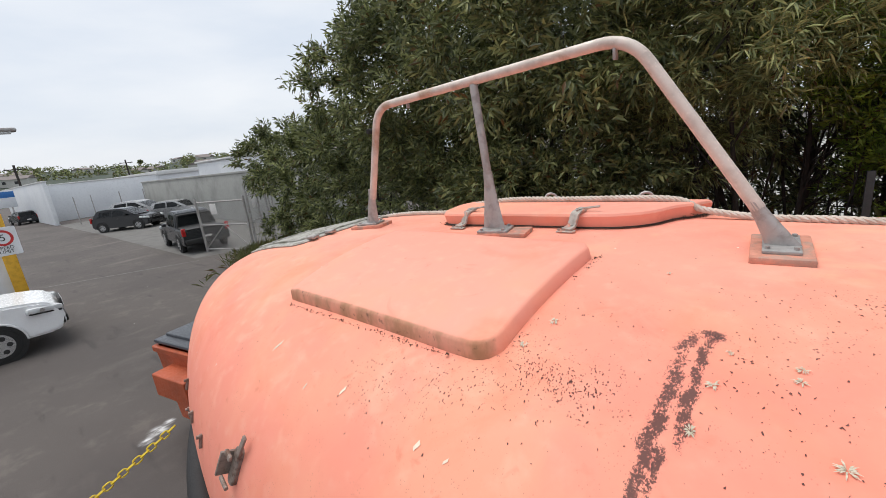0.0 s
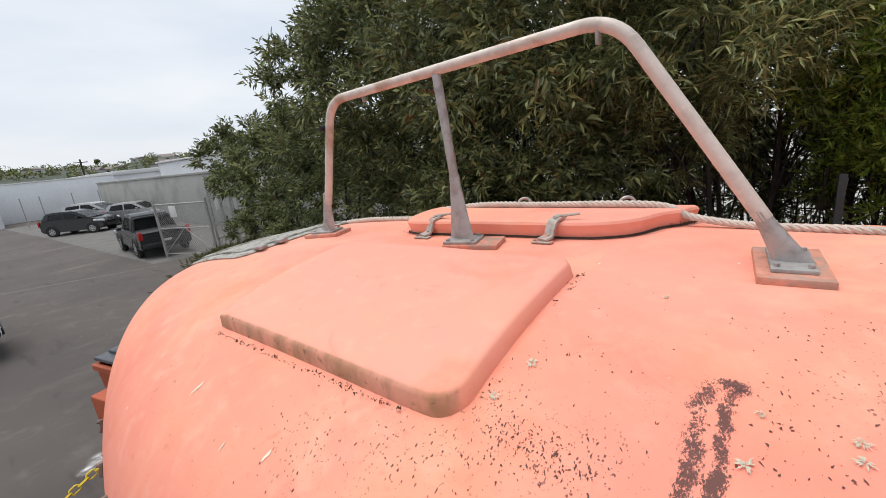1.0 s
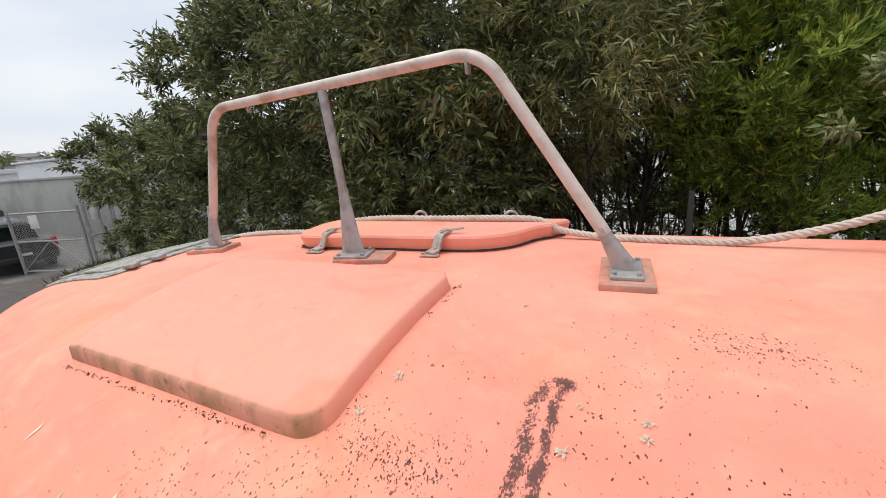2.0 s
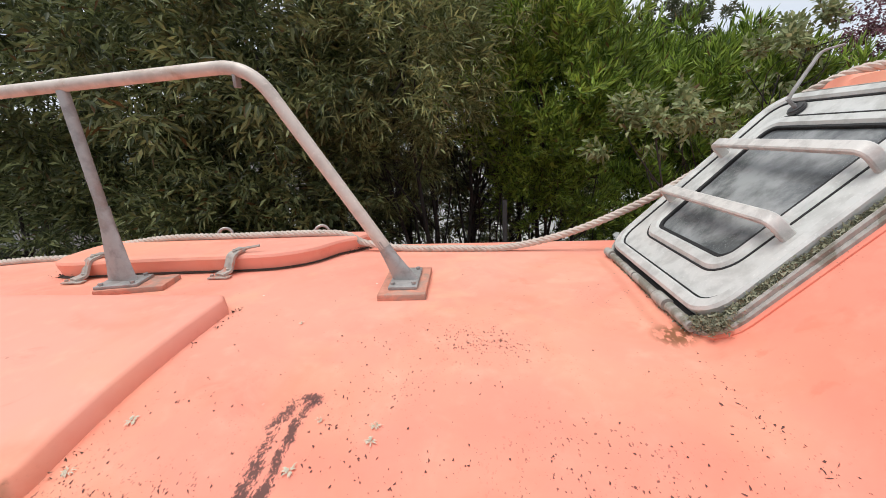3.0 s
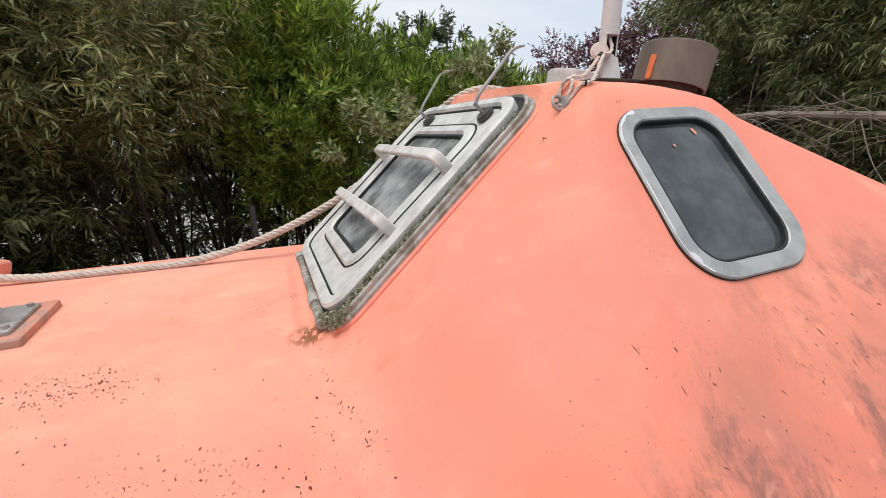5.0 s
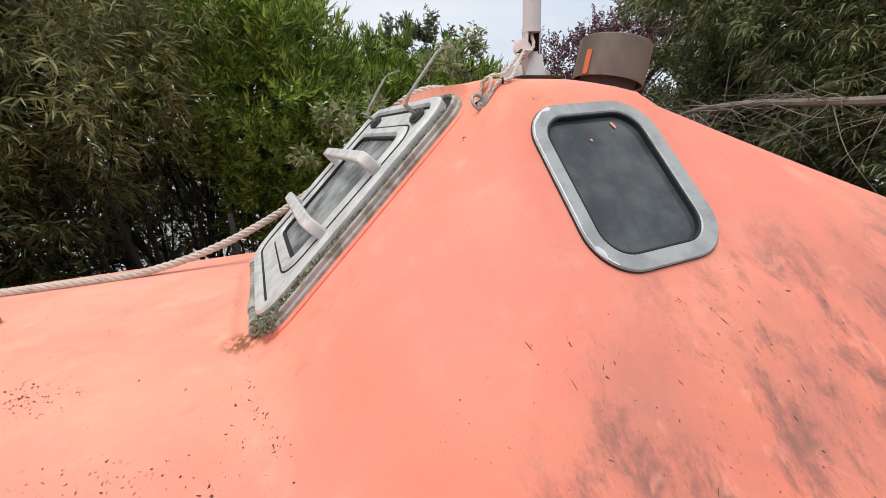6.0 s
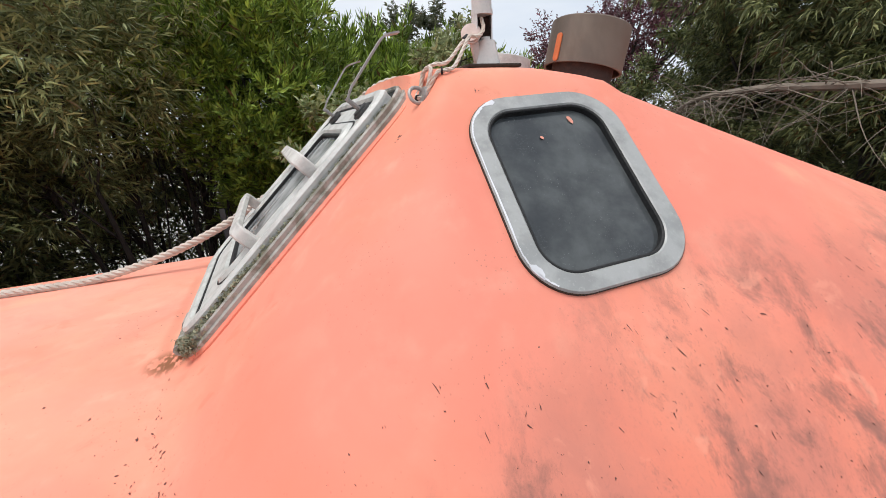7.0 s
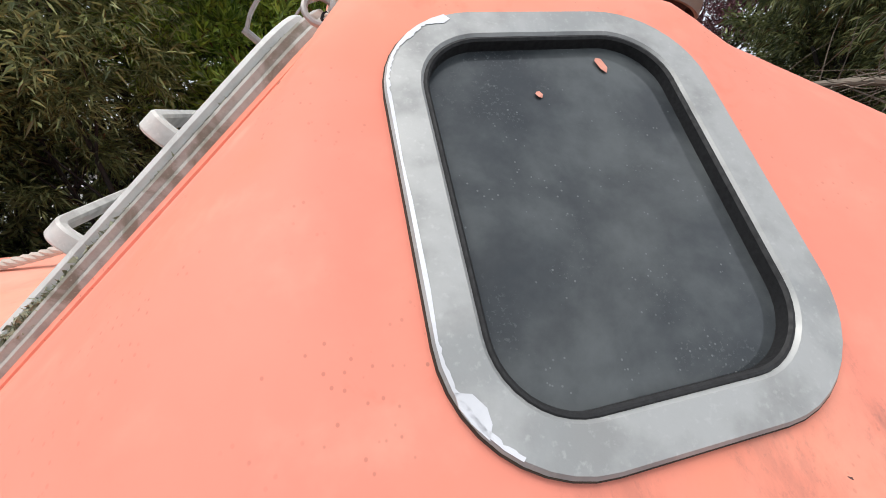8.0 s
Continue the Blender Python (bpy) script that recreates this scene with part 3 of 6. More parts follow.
def canopy_mesh():
    nx, na = 340, 220
    xs = np.concatenate([np.linspace(-3.59, -3.0, 40)[:-1], np.linspace(-3.0, 3.2, nx - 80), np.linspace(3.2, 5.09, 42)[1:]])
    th = np.linspace(0, np.pi, na)
    X, T = np.meshgrid(xs, th, indexing="ij")
    lo, hi = np.zeros_like(X), np.full_like(X, 3.0)
    for _ in range(34):
        mid = (lo + hi) / 2
        inside = boat_form(X, -mid * np.cos(T), SILL + mid * np.sin(T)) < 0
        lo, hi = np.where(inside, mid, lo), np.where(inside, hi, mid)
    V = np.stack([X, YC - lo * np.cos(T), SILL + lo * np.sin(T)], -1).reshape(-1, 3)
    cut = np.zeros(len(V), bool)
    for m, w, h in ((WIN, 0.29, 0.36), (HAT, 0.58, 0.61)):
        q = (np.c_[V, np.ones(len(V))] @ np.array(m.inverted()).T)[:, :3]
        # a flat seat under the frame, eased into the curve round it
        far = np.maximum(np.abs(q[:, 0]) - w / 2, np.abs(q[:, 1]) - h / 2)
        ease = np.clip(((0.16 if m is WIN else 0.115) - far) / (0.12 if m is WIN else 0.02), 0, 1)
        ease = ease * ease * (3 - 2 * ease) * (np.abs(q[:, 2]) < 0.12)
        if m is WIN:
            ease = ease * np.maximum(np.clip((0.065 - far) / 0.03, 0, 1), 1 / (1 + (q[:, 2] / 0.04) ** 4))
        q[:, 2] += (-0.004 - q[:, 2]) * ease if m is WIN else np.minimum(-0.012 - q[:, 2], 0) * ease
        V = (np.c_[q, np.ones(len(q))] @ np.array(m).T)[:, :3]
        cut |= ((np.abs(q[:, 0]) / (w / 2)) ** 4 + (np.abs(q[:, 1]) / (h / 2)) ** 4 < 0.85) & (np.abs(q[:, 2]) < 0.15)
    faces = []
    for i in range(len(xs) - 1):
        for j in range(na - 1):
            f = (i * na + j, i * na + j + 1, (i + 1) * na + j + 1, (i + 1) * na + j)
            if not cut[list(f)].any():
                faces.append(f)
    # the two blunt ends
    faces += [tuple(range(na - 1, -1, -1)), tuple(range((len(xs) - 1) * na, len(xs) * na))]
    return V, faces


lifeboat = thing("lifeboat", "faded orange fibreglass enclosed lifeboat with a raised steering tower", "lifeboat", m=HEEL)
part("canopy", canopy_mesh(), m_canopy, lifeboat)


# ---- the boat's parts ----
def on_roof(x, y, up=0.0):
    return Vector((x, y, roof_z(x, y) + up))


def roof_frame(x, y, turn=0.0, up=0.0):
    """A pose on the roof, z along its normal, turned about it."""
    e = 0.01
    a, b, c = on_roof(x, y), on_roof(x + e, y), on_roof(x, y + e)
    n = (b - a).cross(c - a).normalized()
    return Matrix.Translation(a + n * up) @ Vector((0, 0, 1)).rotation_difference(n).to_matrix().to_4x4() @ Matrix.Rotation(radians(turn), 4, "Z")


def conform(outline, t, flare=0.02, edge=0.012, rings=12, sink=0.02, aft=0.0):
    """A slab that follows the roof, t thick, with sloping sides and a rounded edge; aft: how much wider the slope on its aft side is."""
    n = len(outline)
    o = [Vector((x, y, 0)) for x, y in outline]
    mid = sum(o, Vector()) / n
    def out(d):
        res = []
        for i in range(n):
            e = (o[(i + 1) % n] - o[i - 1]).normalized()
            res.append(o[i] + Vector((e.y, -e.x, 0)) * (d + (aft * max(0, e.y) if d == flare else 0)))
        return res
    bm = bmesh.new()
    rows = []
    for pts, dz in ((out(flare), -sink), (out(flare), 0.0), (out(0.004), t - edge), (out(-0.002), t - edge * 0.35), (out(-edge), t)):
        rows.append([bm.verts.new((p.x, p.y, roof_z(p.x, p.y) + dz)) for p in pts])
    base = out(-edge)
    for k in range(1, rings):
        f = 1 - k / rings
        rows.append([bm.verts.new(Vector((q.x, q.y, roof_z(q.x, q.y) + t))) for q in (mid + (p - mid) * f for p in base)])
    for a, b in zip(rows, rows[1:]):
        for k in range(n):
            bm.faces.new((a[k], a[(k + 1) % n], b[(k + 1) % n], b[k]))
    c = bm.verts.new((mid.x, mid.y, roof_z(mid.x, mid.y) + t))
    for k in range(n):
        bm.faces.new((rows[-1][k], rows[-1][(k + 1) % n], c))
    bmesh.ops.recalc_face_normals(bm, faces=bm.faces[:])
    return bm


def shifted(outline, x, y):
    return [(a + x, b + y) for a, b in outline]


def dense(outline, step=0.05):
    """More points along a closed outline."""
    out = []
    for (a, b), (c, d) in zip(outline, outline[1:] + outline[:1]):
        k = max(1, int(math.hypot(c - a, d - b) / step))
        out += [(a + (c - a) * i / k, b + (d - b) * i / k) for i in range(k)]
    return out


# hull below the gunwale, fender round it
def hull_mesh():
    xs = np.linspace(-3.585, 5.085, 120)
    levels = [(1.70, 1.0), (1.62, 1.0), (1.3, 0.97), (0.9, 0.86), (0.5, 0.66), (0.15, 0.34), (-0.06, 0.08)]
    V, F = [], []
    m = len(levels) * 2
    for x in xs:
        s = min(max(-0.5 - x, x - 2.0, 0) / 3.1, 0.9995)
        w = 1.38 * (1 - s * s) ** 0.5
        for z, k in levels:
            V.append((x, YC - w * k, z + 0.5 * s ** 4 * (1.7 - z)))
        for z, k in reversed(levels):
            V.append((x, YC + w * k, z + 0.5 * s ** 4 * (1.7 - z)))
    for i in range(len(xs) - 1):
        for j in range(m - 1):
            F.append((i * m + j, (i + 1) * m + j, (i + 1) * m + j + 1, i * m + j + 1))
    F += [tuple(range(m)), tuple(range(len(xs) * m - 1, (len(xs) - 1) * m - 1, -1))]
    return V, F


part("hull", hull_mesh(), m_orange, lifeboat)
rim = []
for k in range(160):
    a = 2 * math.pi * k / 160
    c, s = math.cos(a), math.sin(a)
    x = 0.75 + 1.25 * max(-1, min(1, c * 3)) + 3.1 * (c if abs(c) < 2 else 0)
    x = max(-3.6, min(5.1, x))
    sx = min(max(-0.5 - x, x - 2.0, 0) / 3.1, 0.9995)
    rim.append((x, YC + math.copysign(1.38 * (1 - sx * sx) ** 0.5 + 0.045, s), 1.66))
part("fender", sweep(rim, 0.07, 10, closed=True, up=(0, 0, 1)), m_black, lifeboat, "scuffed black rubber fender")

# raised panel on the roof
panel_line = dense([(x, y) for x, y in (
    [(-1.425, 1.062), (-0.52, 1.035)] + [(-0.45 + 0.07 * math.cos(radians(a)), 1.105 + 0.07 * math.sin(radians(a))) for a in range(-90, 1, 15)] + [(-0.365, 1.66), (-0.39, 1.70), (-1.41, 1.72), (-1.43, 1.70)])])
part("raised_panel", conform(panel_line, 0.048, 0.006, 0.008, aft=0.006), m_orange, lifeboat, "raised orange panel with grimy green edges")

# roof hatch on the far side with its two toggle clamps
hatch_line = [(p.x, p.y) for p in smooth_path([(-1.36, 2.06, 0), (-1.27, 1.985, 0), (-0.88, 2.015, 0), (-0.5, 2.04, 0), (-0.36, 2.075, 0), (-0.265, 2.15, 0), (-0.205, 2.28, 0), (-0.14, 2.38, 0), (-0.14, 2.6, 0), (-0.5, 2.68, 0), (-1.2, 2.68, 0), (-1.38, 2.6, 0), (-1.40, 2.3, 0), (-1.36, 2.06, 0)], 5)][:-1]
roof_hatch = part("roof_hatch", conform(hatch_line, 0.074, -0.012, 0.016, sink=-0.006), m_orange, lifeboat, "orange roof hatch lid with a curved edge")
# a dark layer under the lid paints the shade of its gap
part("lid_gap_shade", conform(hatch_line, 0.008, -0.02, 0.003, 6, sink=0.01), m_gap_joint, roof_hatch, "dark layer painting the shade in the gap under the lid")


def clamp(x, y, turn):
    """A strap hooked over the lid's edge, with a base plate on the roof and a lever."""
    m = roof_frame(x, y, turn)
    bm = box((0.085, 0.03, 0.006), (-0.012, -0.035, 0.006), 0.002, m @ Matrix.Rotation(radians(18), 4, "Z"))
    line = round_path([(-0.004, -0.035, 0.013), (0, 0.005, 0.018), (0.004, 0.03, 0.075), (0.012, 0.085, 0.088)], 0.012, 4)
    sweep([m @ Vector(p) for p in line], 0.024, bm=bm, shape=[(1, -0.2), (1, 0.2), (-1, 0.2), (-1, -0.2)], up=m.to_3x3() @ Vector((0, 0, 1)))
    for u, v, w in ((-0.035, -0.042, 0.010), (0.018, -0.03, 0.010), (0.004, 0.0, 0.024), (0.006, 0.045, 0.084)):
        disc(0.007, 0.010, (u, v, w), m, bm, 8)
    ob = part("toggle_clamp", bm, m_worn, roof_hatch, "paint-flecked metal toggle clamp")
    part("clamp_lever", sweep([m @ Vector(p) for p in ((-0.005, 0.05, 0.088), (0.035, 0.075, 0.092), (0.085, 0.10, 0.098))], 0.0055, 6), m_worn, roof_hatch)
    return ob


clamp(-0.575, 2.0, -14)
clamp(-1.17, 1.965, -14)

# handrail
RAIL = round_path([(-1.83, 1.92, 2.96), (-1.66, 1.935, 3.482), (-0.285, 1.905, 3.522), (0.10, 1.875, 2.93)], 0.11, 8)
handrail = part("handrail", sweep(RAIL, 0.0212, 16), m_rail, lifeboat, "galvanised tube handrail with faded orange paint")
part("post", sweep([(-0.967, 1.92, 3.485), (-0.925, 1.90, 3.05)], 0.019, 12), m_steel, handrail)


def foot(top, base, wide, name="gusset"):
    """The flattened foot of a post, from a round top to a wide base."""
    t, b = Vector(top), Vector(base)
    bm = bmesh.new()
    rows = []
    for k in range(9):
        f = k / 8
        p = t.lerp(b, f)
        wx, wy = 0.0212 + (wide - 0.0212) * f ** 1.25, 0.0212 - 0.012 * f
        rows.append([bm.verts.new(p + Vector((wx * math.cos(a), wy * math.sin(a), 0))) for a in (2 * math.pi * i / 14 for i in range(14))])
    for a, c in zip(rows, rows[1:]):
        for i in range(14):
            bm.faces.new((a[i], a[(i + 1) % 14], c[(i + 1) % 14], c[i]))
    bm.faces.new(rows[0])
    bm.faces.new(rows[-1][::-1])
    bmesh.ops.recalc_face_normals(bm, faces=bm.faces[:])
    return part(name, bm, m_steel, handrail)


def deck_foot(x, y, pad, metal, turn, shift=(0, 0)):
    m = roof_frame(x, y, turn)
    part("wooden_pad", box((*pad, 0.024), (shift[0], shift[1], 0.008), 0.004, m), m_pad, handrail, "faded orange pad with a bare worn edge")
    fp = box((*metal, 0.012), (0, 0, 0.0255), 0.003, m)
    part("foot_plate", fp, m_steel, handrail)
    for sx in (-1, 1):
        for sy in (-1, 1):
            part("bolt", disc(0.008, 0.012, (sx * metal[0] * 0.36, sy * metal[1] * 0.38, 0.034), m, None, 6), m_steel, handrail)


foot((-1.826, 1.92, 3.02), (-1.875, 1.92, 2.80), 0.060)
foot((-0.928, 1.902, 3.09), (-0.905, 1.875, 2.81), 0.064)
foot((0.085, 1.876, 2.955), (0.170, 1.858, 2.818), 0.045)
deck_foot(-1.91, 1.93, (0.24, 0.14), (0.16, 0.10), 12)
deck_foot(-0.90, 1.875, (0.24, 0.13), (0.15, 0.11), 12, (0.045, 0))
deck_foot(0.163, 1.883, (0.155, 0.26), (0.095, 0.185), 3)
part("lug", box((0.012, 0.03, 0.05), (-0.335, 1.907, 3.482), 0.003), m_steel, handrail)
part("lug", box((0.01, 0.022, 0.035), (-1.42, 1.94, 3.462), 0.003), m_steel, handrail)
part("lug", disc(0.016, 0.03, (0, 0, 0), Matrix.Translation((-1.735, 1.91, 3.36)) @ Matrix.Rotation(radians(90), 4, "X"), None, 10, 0.004), m_black, handrail)

# grey hatch on the bow's slope
bow_line = dense(shifted(rounded(0.78, 0.86, 0.1), -2.52, 1.93), 0.06)
bow_hatch = part("bow_hatch", conform(bow_line, 0.014, 0.0, 0.006), m_coaming, lifeboat, "weathered grey metal bow hatch")
part("hatch_rim", sweep([on_roof(x, y, 0.018) for x, y in dense(shifted(rounded(0.66, 0.74, 0.08), -2.52, 1.93), 0.05)], 0.007, 8, closed=True), m_coaming, bow_hatch)
for y in (1.62, 1.75):
    part("hinge", box((0.07, 0.05, 0.02), (0, 0, 0.022), 0.006, roof_frame(-2.12, y, 10)), m_steel, bow_hatch)

# catch and cleats on the near side of the bow
def side_pose(x, z, roll=0):
    lo, hi = 0.0, 1.6
    for _ in range(40):
        mid = (lo + hi) / 2
        lo, hi = (mid, hi) if boat_form(np.array(x), np.array(-mid), np.array(z)) < 0 else (lo, mid)
    def f(dx, dy, dz):
        return float(boat_form(np.array(x + dx), np.array(-lo - dy), np.array(z + dz)))
    n = Vector((f(0.01, 0, 0) - f(-0.01, 0, 0), -(f(0, 0.01, 0) - f(0, -0.01, 0)), f(0, 0, 0.01) - f(0, 0, -0.01))).normalized()
    up = (Vector((0, 0, 1)) - n * n.z).normalized()
    r = Matrix((up.cross(n), up, n)).transposed().to_4x4()
    return Matrix.Translation((x, YC - lo, z)) @ r @ Matrix.Rotation(radians(roll), 4, "Z")


m = side_pose(-1.15, 2.34, -8)
catch = part("side_catch", plate(rounded(0.05, 0.13, 0.022), -0.004, 0.014, 0.004, m), m_rusty, lifeboat, "weathered steel side catch with a bolt")
bm = box((0.012, 0.085, 0.05), (-0.028, 0.0, 0.03), 0.004, m)
box((0.05, 0.018, 0.012), (0.0, 0.045, 0.04), 0.004, m, bm)
part("catch_arm", bm, m_rusty, catch)
part("catch_tongue", box((0.022, 0.09, 0.01), (0.012, 0.085, 0.018), 0.004, m @ Matrix.Rotation(radians(-10), 4, "Z")), m_rusty, catch)
part("catch_bolt", disc(0.007, 0.06, (-0.045, -0.03, 0.03), m @ Matrix.Rotation(radians(90), 4, "Y") @ Matrix.Translation((0, 0, 0)), None, 8), m_rusty, catch)
for x, z in ((-1.60, 2.22), (-1.84, 2.21), (-2.1, 2.25), (-2.2, 2.05)):
    m = side_pose(x, z)
    bm = box((0.014, 0.06, 0.012), (0, 0, 0.006), 0.003, m)
    disc(0.008, 0.014, (0, 0.02, 0.014), m, bm, 8)
    part("cleat", bm, m_rusty, lifeboat, "small rusty stud on the side")

# tower hatch
tower_hatch = part("tower_hatch", ring(rounded(0.772, 0.826, 0.10), rounded(0.60, 0.64, 0.07), -0.010, 0.008, 0.004, HAT), m_coaming, lifeboat, "grey metal tower hatch with mossy edges")
part("riser", ring(rounded(0.784, 0.836, 0.105), rounded(0.60, 0.64, 0.07), -0.10, -0.004, 0.006, HAT), m_canopy, tower_hatch, "orange moulded riser under the hatch")
part("hatch_gap", ring(rounded(0.742, 0.795, 0.09), rounded(0.62, 0.67, 0.07), 0.0, 0.0125, 0.002, HAT), m_black, tower_hatch)
part("coaming_lip", ring(rounded(0.758, 0.808, 0.098), rounded(0.738, 0.788, 0.09), 0.004, 0.022, 0.004, HAT), m_coaming, tower_hatch)
door = part("hatch_door", ring(rounded(0.700, 0.752, 0.085), rounded(0.44, 0.50, 0.055, top=0.47), 0.010, 0.030, 0.004, HAT), m_alu, tower_hatch)
part("door_rim", ring(rounded(0.703, 0.755, 0.086), rounded(0.632, 0.686, 0.06), 0.026, 0.042, 0.007, HAT), m_alu, door)
part("rim_seal", ring(rounded(0.634, 0.688, 0.061), rounded(0.621, 0.675, 0.056), 0.026, 0.0335, 0.001, HAT), m_black, door, "black rubber seal line")
glazed = HAT @ Matrix.Translation((0, 0.003, 0))
part("pane_frame", ring(rounded(0.495, 0.548, 0.075, top=0.525), rounded(0.411, 0.463, 0.04, top=0.443), 0.024, 0.040, 0.010, glazed), m_alu, door)
part("pane_frame_seal", ring(rounded(0.505, 0.558, 0.08, top=0.535), rounded(0.493, 0.546, 0.075, top=0.523), 0.026, 0.0325, 0.001, glazed), m_black, door)
part("pane_gasket", ring(rounded(0.416, 0.468, 0.042, top=0.448), rounded(0.393, 0.446, 0.033, top=0.426), 0.012, 0.034, 0.002, glazed), m_black, door)
pane = part("pane", plate(rounded(0.411, 0.463, 0.03, top=0.442), 0.018, 0.024, 0.001, glazed), m_glass_hazy, door, "hazy grey window pane")
pane.visible_shadow = False
for y, w in ((0.107, 0.292), (-0.113, 0.284)):
    arc = round_path([(-w, y, 0.028), (-w, y, 0.088), (w, y, 0.088), (w, y, 0.028)], 0.05, 7)
    prof = [(0.017 * c, 0.0085 * s) for c, s in ((1, -0.6), (1, 0.6), (0.75, 1), (-0.75, 1), (-1, 0.6), (-1, -0.6), (-0.75, -1), (0.75, -1))]
    arc = [HAT @ Vector(p) for p in arc]
    # the bar's broad side stays along the slope
    bm = bmesh.new()
    rows, side = [], (HAT.to_3x3() @ Vector((0, 1, 0))).normalized()
    for i, p in enumerate(arc):
        d = (arc[min(i + 1, len(arc) - 1)] - arc[max(i - 1, 0)]).normalized()
        nrm = d.cross(side).normalized()
        rows.append([bm.verts.new(p + side * u + nrm * v) for u, v in prof])
    for a, b in zip(rows, rows[1:]):
        for k in range(8):
            bm.faces.new((a[k], a[(k + 1) % 8], b[(k + 1) % 8], b[k]))
    bm.faces.new(rows[0]), bm.faces.new(rows[-1])
    bmesh.ops.recalc_face_normals(bm, faces=bm.faces[:])
    part("step_bar", bm, m_step, tower_hatch, "pale worn metal step bar")
for lx, ly, bend in ((0.235, 0.306, 0.030), (-0.185, 0.302, -0.035)):
    m = HAT @ Matrix.Translation((lx, ly, 0.03))
    part("latch_knob", disc(0.027, 0.016, (0, 0, 0.008), m, None, 18, 0.005), m_knob, tower_hatch, "dark rubber latch knob")
    part("latch_stem", sweep([m @ Vector(p) for p in ((0, 0, 0.012), (0.002, -0.004, 0.055))], 0.006, 8), m_steel, tower_hatch)
    bm = sweep([m @ Vector(p) for p in round_path([(0.002, -0.004, 0.05), (0.004, 0.02, 0.062), (bend, 0.165, 0.085), (bend * 0.3, 0.205, 0.062)], 0.018, 4)], 0.0048, 8, shape=[(1.5, -0.5), (1.5, 0.5), (-1.5, 0.5), (-1.5, -0.5)])
    part("latch_lever", bm, m_steel, tower_hatch)
# hinge tubes along the foot of the hatch
for k, (a, b, r) in enumerate(((-0.31, -0.26, 0.016), (-0.25, -0.05, 0.012), (-0.04, 0.1, 0.013), (0.11, 0.17, 0.018), (0.18, 0.29, 0.014))):
    part("hinge_tube", sweep([HAT @ Vector((a * 1.1, -0.403, 0.018)), HAT @ Vector((b * 1.1, -0.403, 0.018))], r, 10), m_coaming, tower_hatch)

# tower window
tower_window = part("tower_window", ring(shifted(rounded(0.344, 0.427, 0.103, 11), 0.003, 0), rounded(0.266, 0.355, 0.066, 11), -0.02, 0.005, 0.003, WIN), m_winframe, lifeboat, "grey metal window frame with chipped edges")
part("frame_joint", ring(shifted(rounded(0.3465, 0.4295, 0.104, 11), 0.003, 0), rounded(0.30, 0.39, 0.08, 11), -0.02, 0.0012, 0.0006, WIN), m_gap_joint, tower_window, "thin dark joint round the frame")
part("window_gasket", ring(rounded(0.268, 0.357, 0.067, 11), rounded(0.256, 0.345, 0.061, 11), -0.035, 0.0035, 0.002, WIN), m_black, tower_window, "black rubber gasket")
pane = part("pane", plate(rounded(0.262, 0.351, 0.063, 11), -0.016, -0.010, 0.001, WIN), m_glass_dark, tower_window, "dark dirty window pane")
pane.visible_shadow = False
part("paint_chip", plate([(-0.161, -0.143), (-0.150, -0.146), (-0.1425, -0.156), (-0.1415, -0.166), (-0.145, -0.1745), (-0.154, -0.163), (-0.160, -0.152)], 0.0, 0.0056, 0.0003, WIN), m_chip, tower_window, "bare white chip")
# bare pale rim along the frame's forward edge, uneven in width
rng = np.random.default_rng(6)
edge = [Vector(p) for p in shifted(rounded(0.344, 0.427, 0.103, 11), 0.003, 0)[24:40]]
edge = [a.lerp(b, k / 6) for a, b in zip(edge, edge[1:]) for k in range(6)]
bm = bmesh.new()
last = None
for k, p in enumerate(edge):
    inward = Vector((-p.x, -p.y * 0.6)).normalized()
    w = 0.002 + 0.009 * max(0, 1 - k / 30) * (0.6 + 0.4 * math.sin(k * 0.4)) + 0.002 * rng.random()
    row = [bm.verts.new(WIN @ Vector((*(p + inward * d), 0.0056))) for d in (0.002, 0.002 + w)]
    if last:
        bm.faces.new((last[0], row[0], row[1], last[1]))
    last = row
part("worn_rim", bm, m_chip, tower_window, "pale worn paint along the frame's edge", False)

# mast with its cut-away foot, hinged on a bracket
MX, MY = 1.690, 1.470
mast = part("mast", sweep([(MX, MY, 3.512), (MX - 0.008, MY - 0.008, 3.75), (MX - 0.035, MY - 0.03, 4.6)], 0.0225, 20), m_white, lifeboat, "white mast tube on a hinged bracket")
part("mast_collar", sweep([(MX, MY, 3.506), (MX, MY, 3.516)], 0.0245, 20), m_white, mast)
def half_shell(r, z0, z1, a0, a1, t=0.003):
    """A part of a tube's wall, open to one side."""
    bm = bmesh.new()
    rows = []
    for k in range(17):
        a = radians(a0 + (a1 - a0) * k / 16)
        c, q = math.cos(a), math.sin(a)
        rows.append([bm.verts.new((MX + rr * c, MY + rr * q, z)) for rr, z in ((r, z0), (r, z1), (r - t, z1), (r - t, z0))])
    for a, b in zip(rows, rows[1:]):
        for k in range(4):
            bm.faces.new((a[k], a[(k + 1) % 4], b[(k + 1) % 4], b[k]))
    bm.faces.new(rows[0]), bm.faces.new(rows[-1][::-1])
    bmesh.ops.recalc_face_normals(bm, faces=bm.faces[:])
    return bm
part("mast_socket", half_shell(0.0235, 3.455, 3.508, -25, 215), m_white, mast, "cut-away lower end of the tube")
# dark lining puts the shade of the tube's open end into colour
part("socket_shade", half_shell(0.0202, 3.457, 3.507, -22, 212, 0.002), m_mesh_shade, mast, "dark lining painting the shade inside the tube")
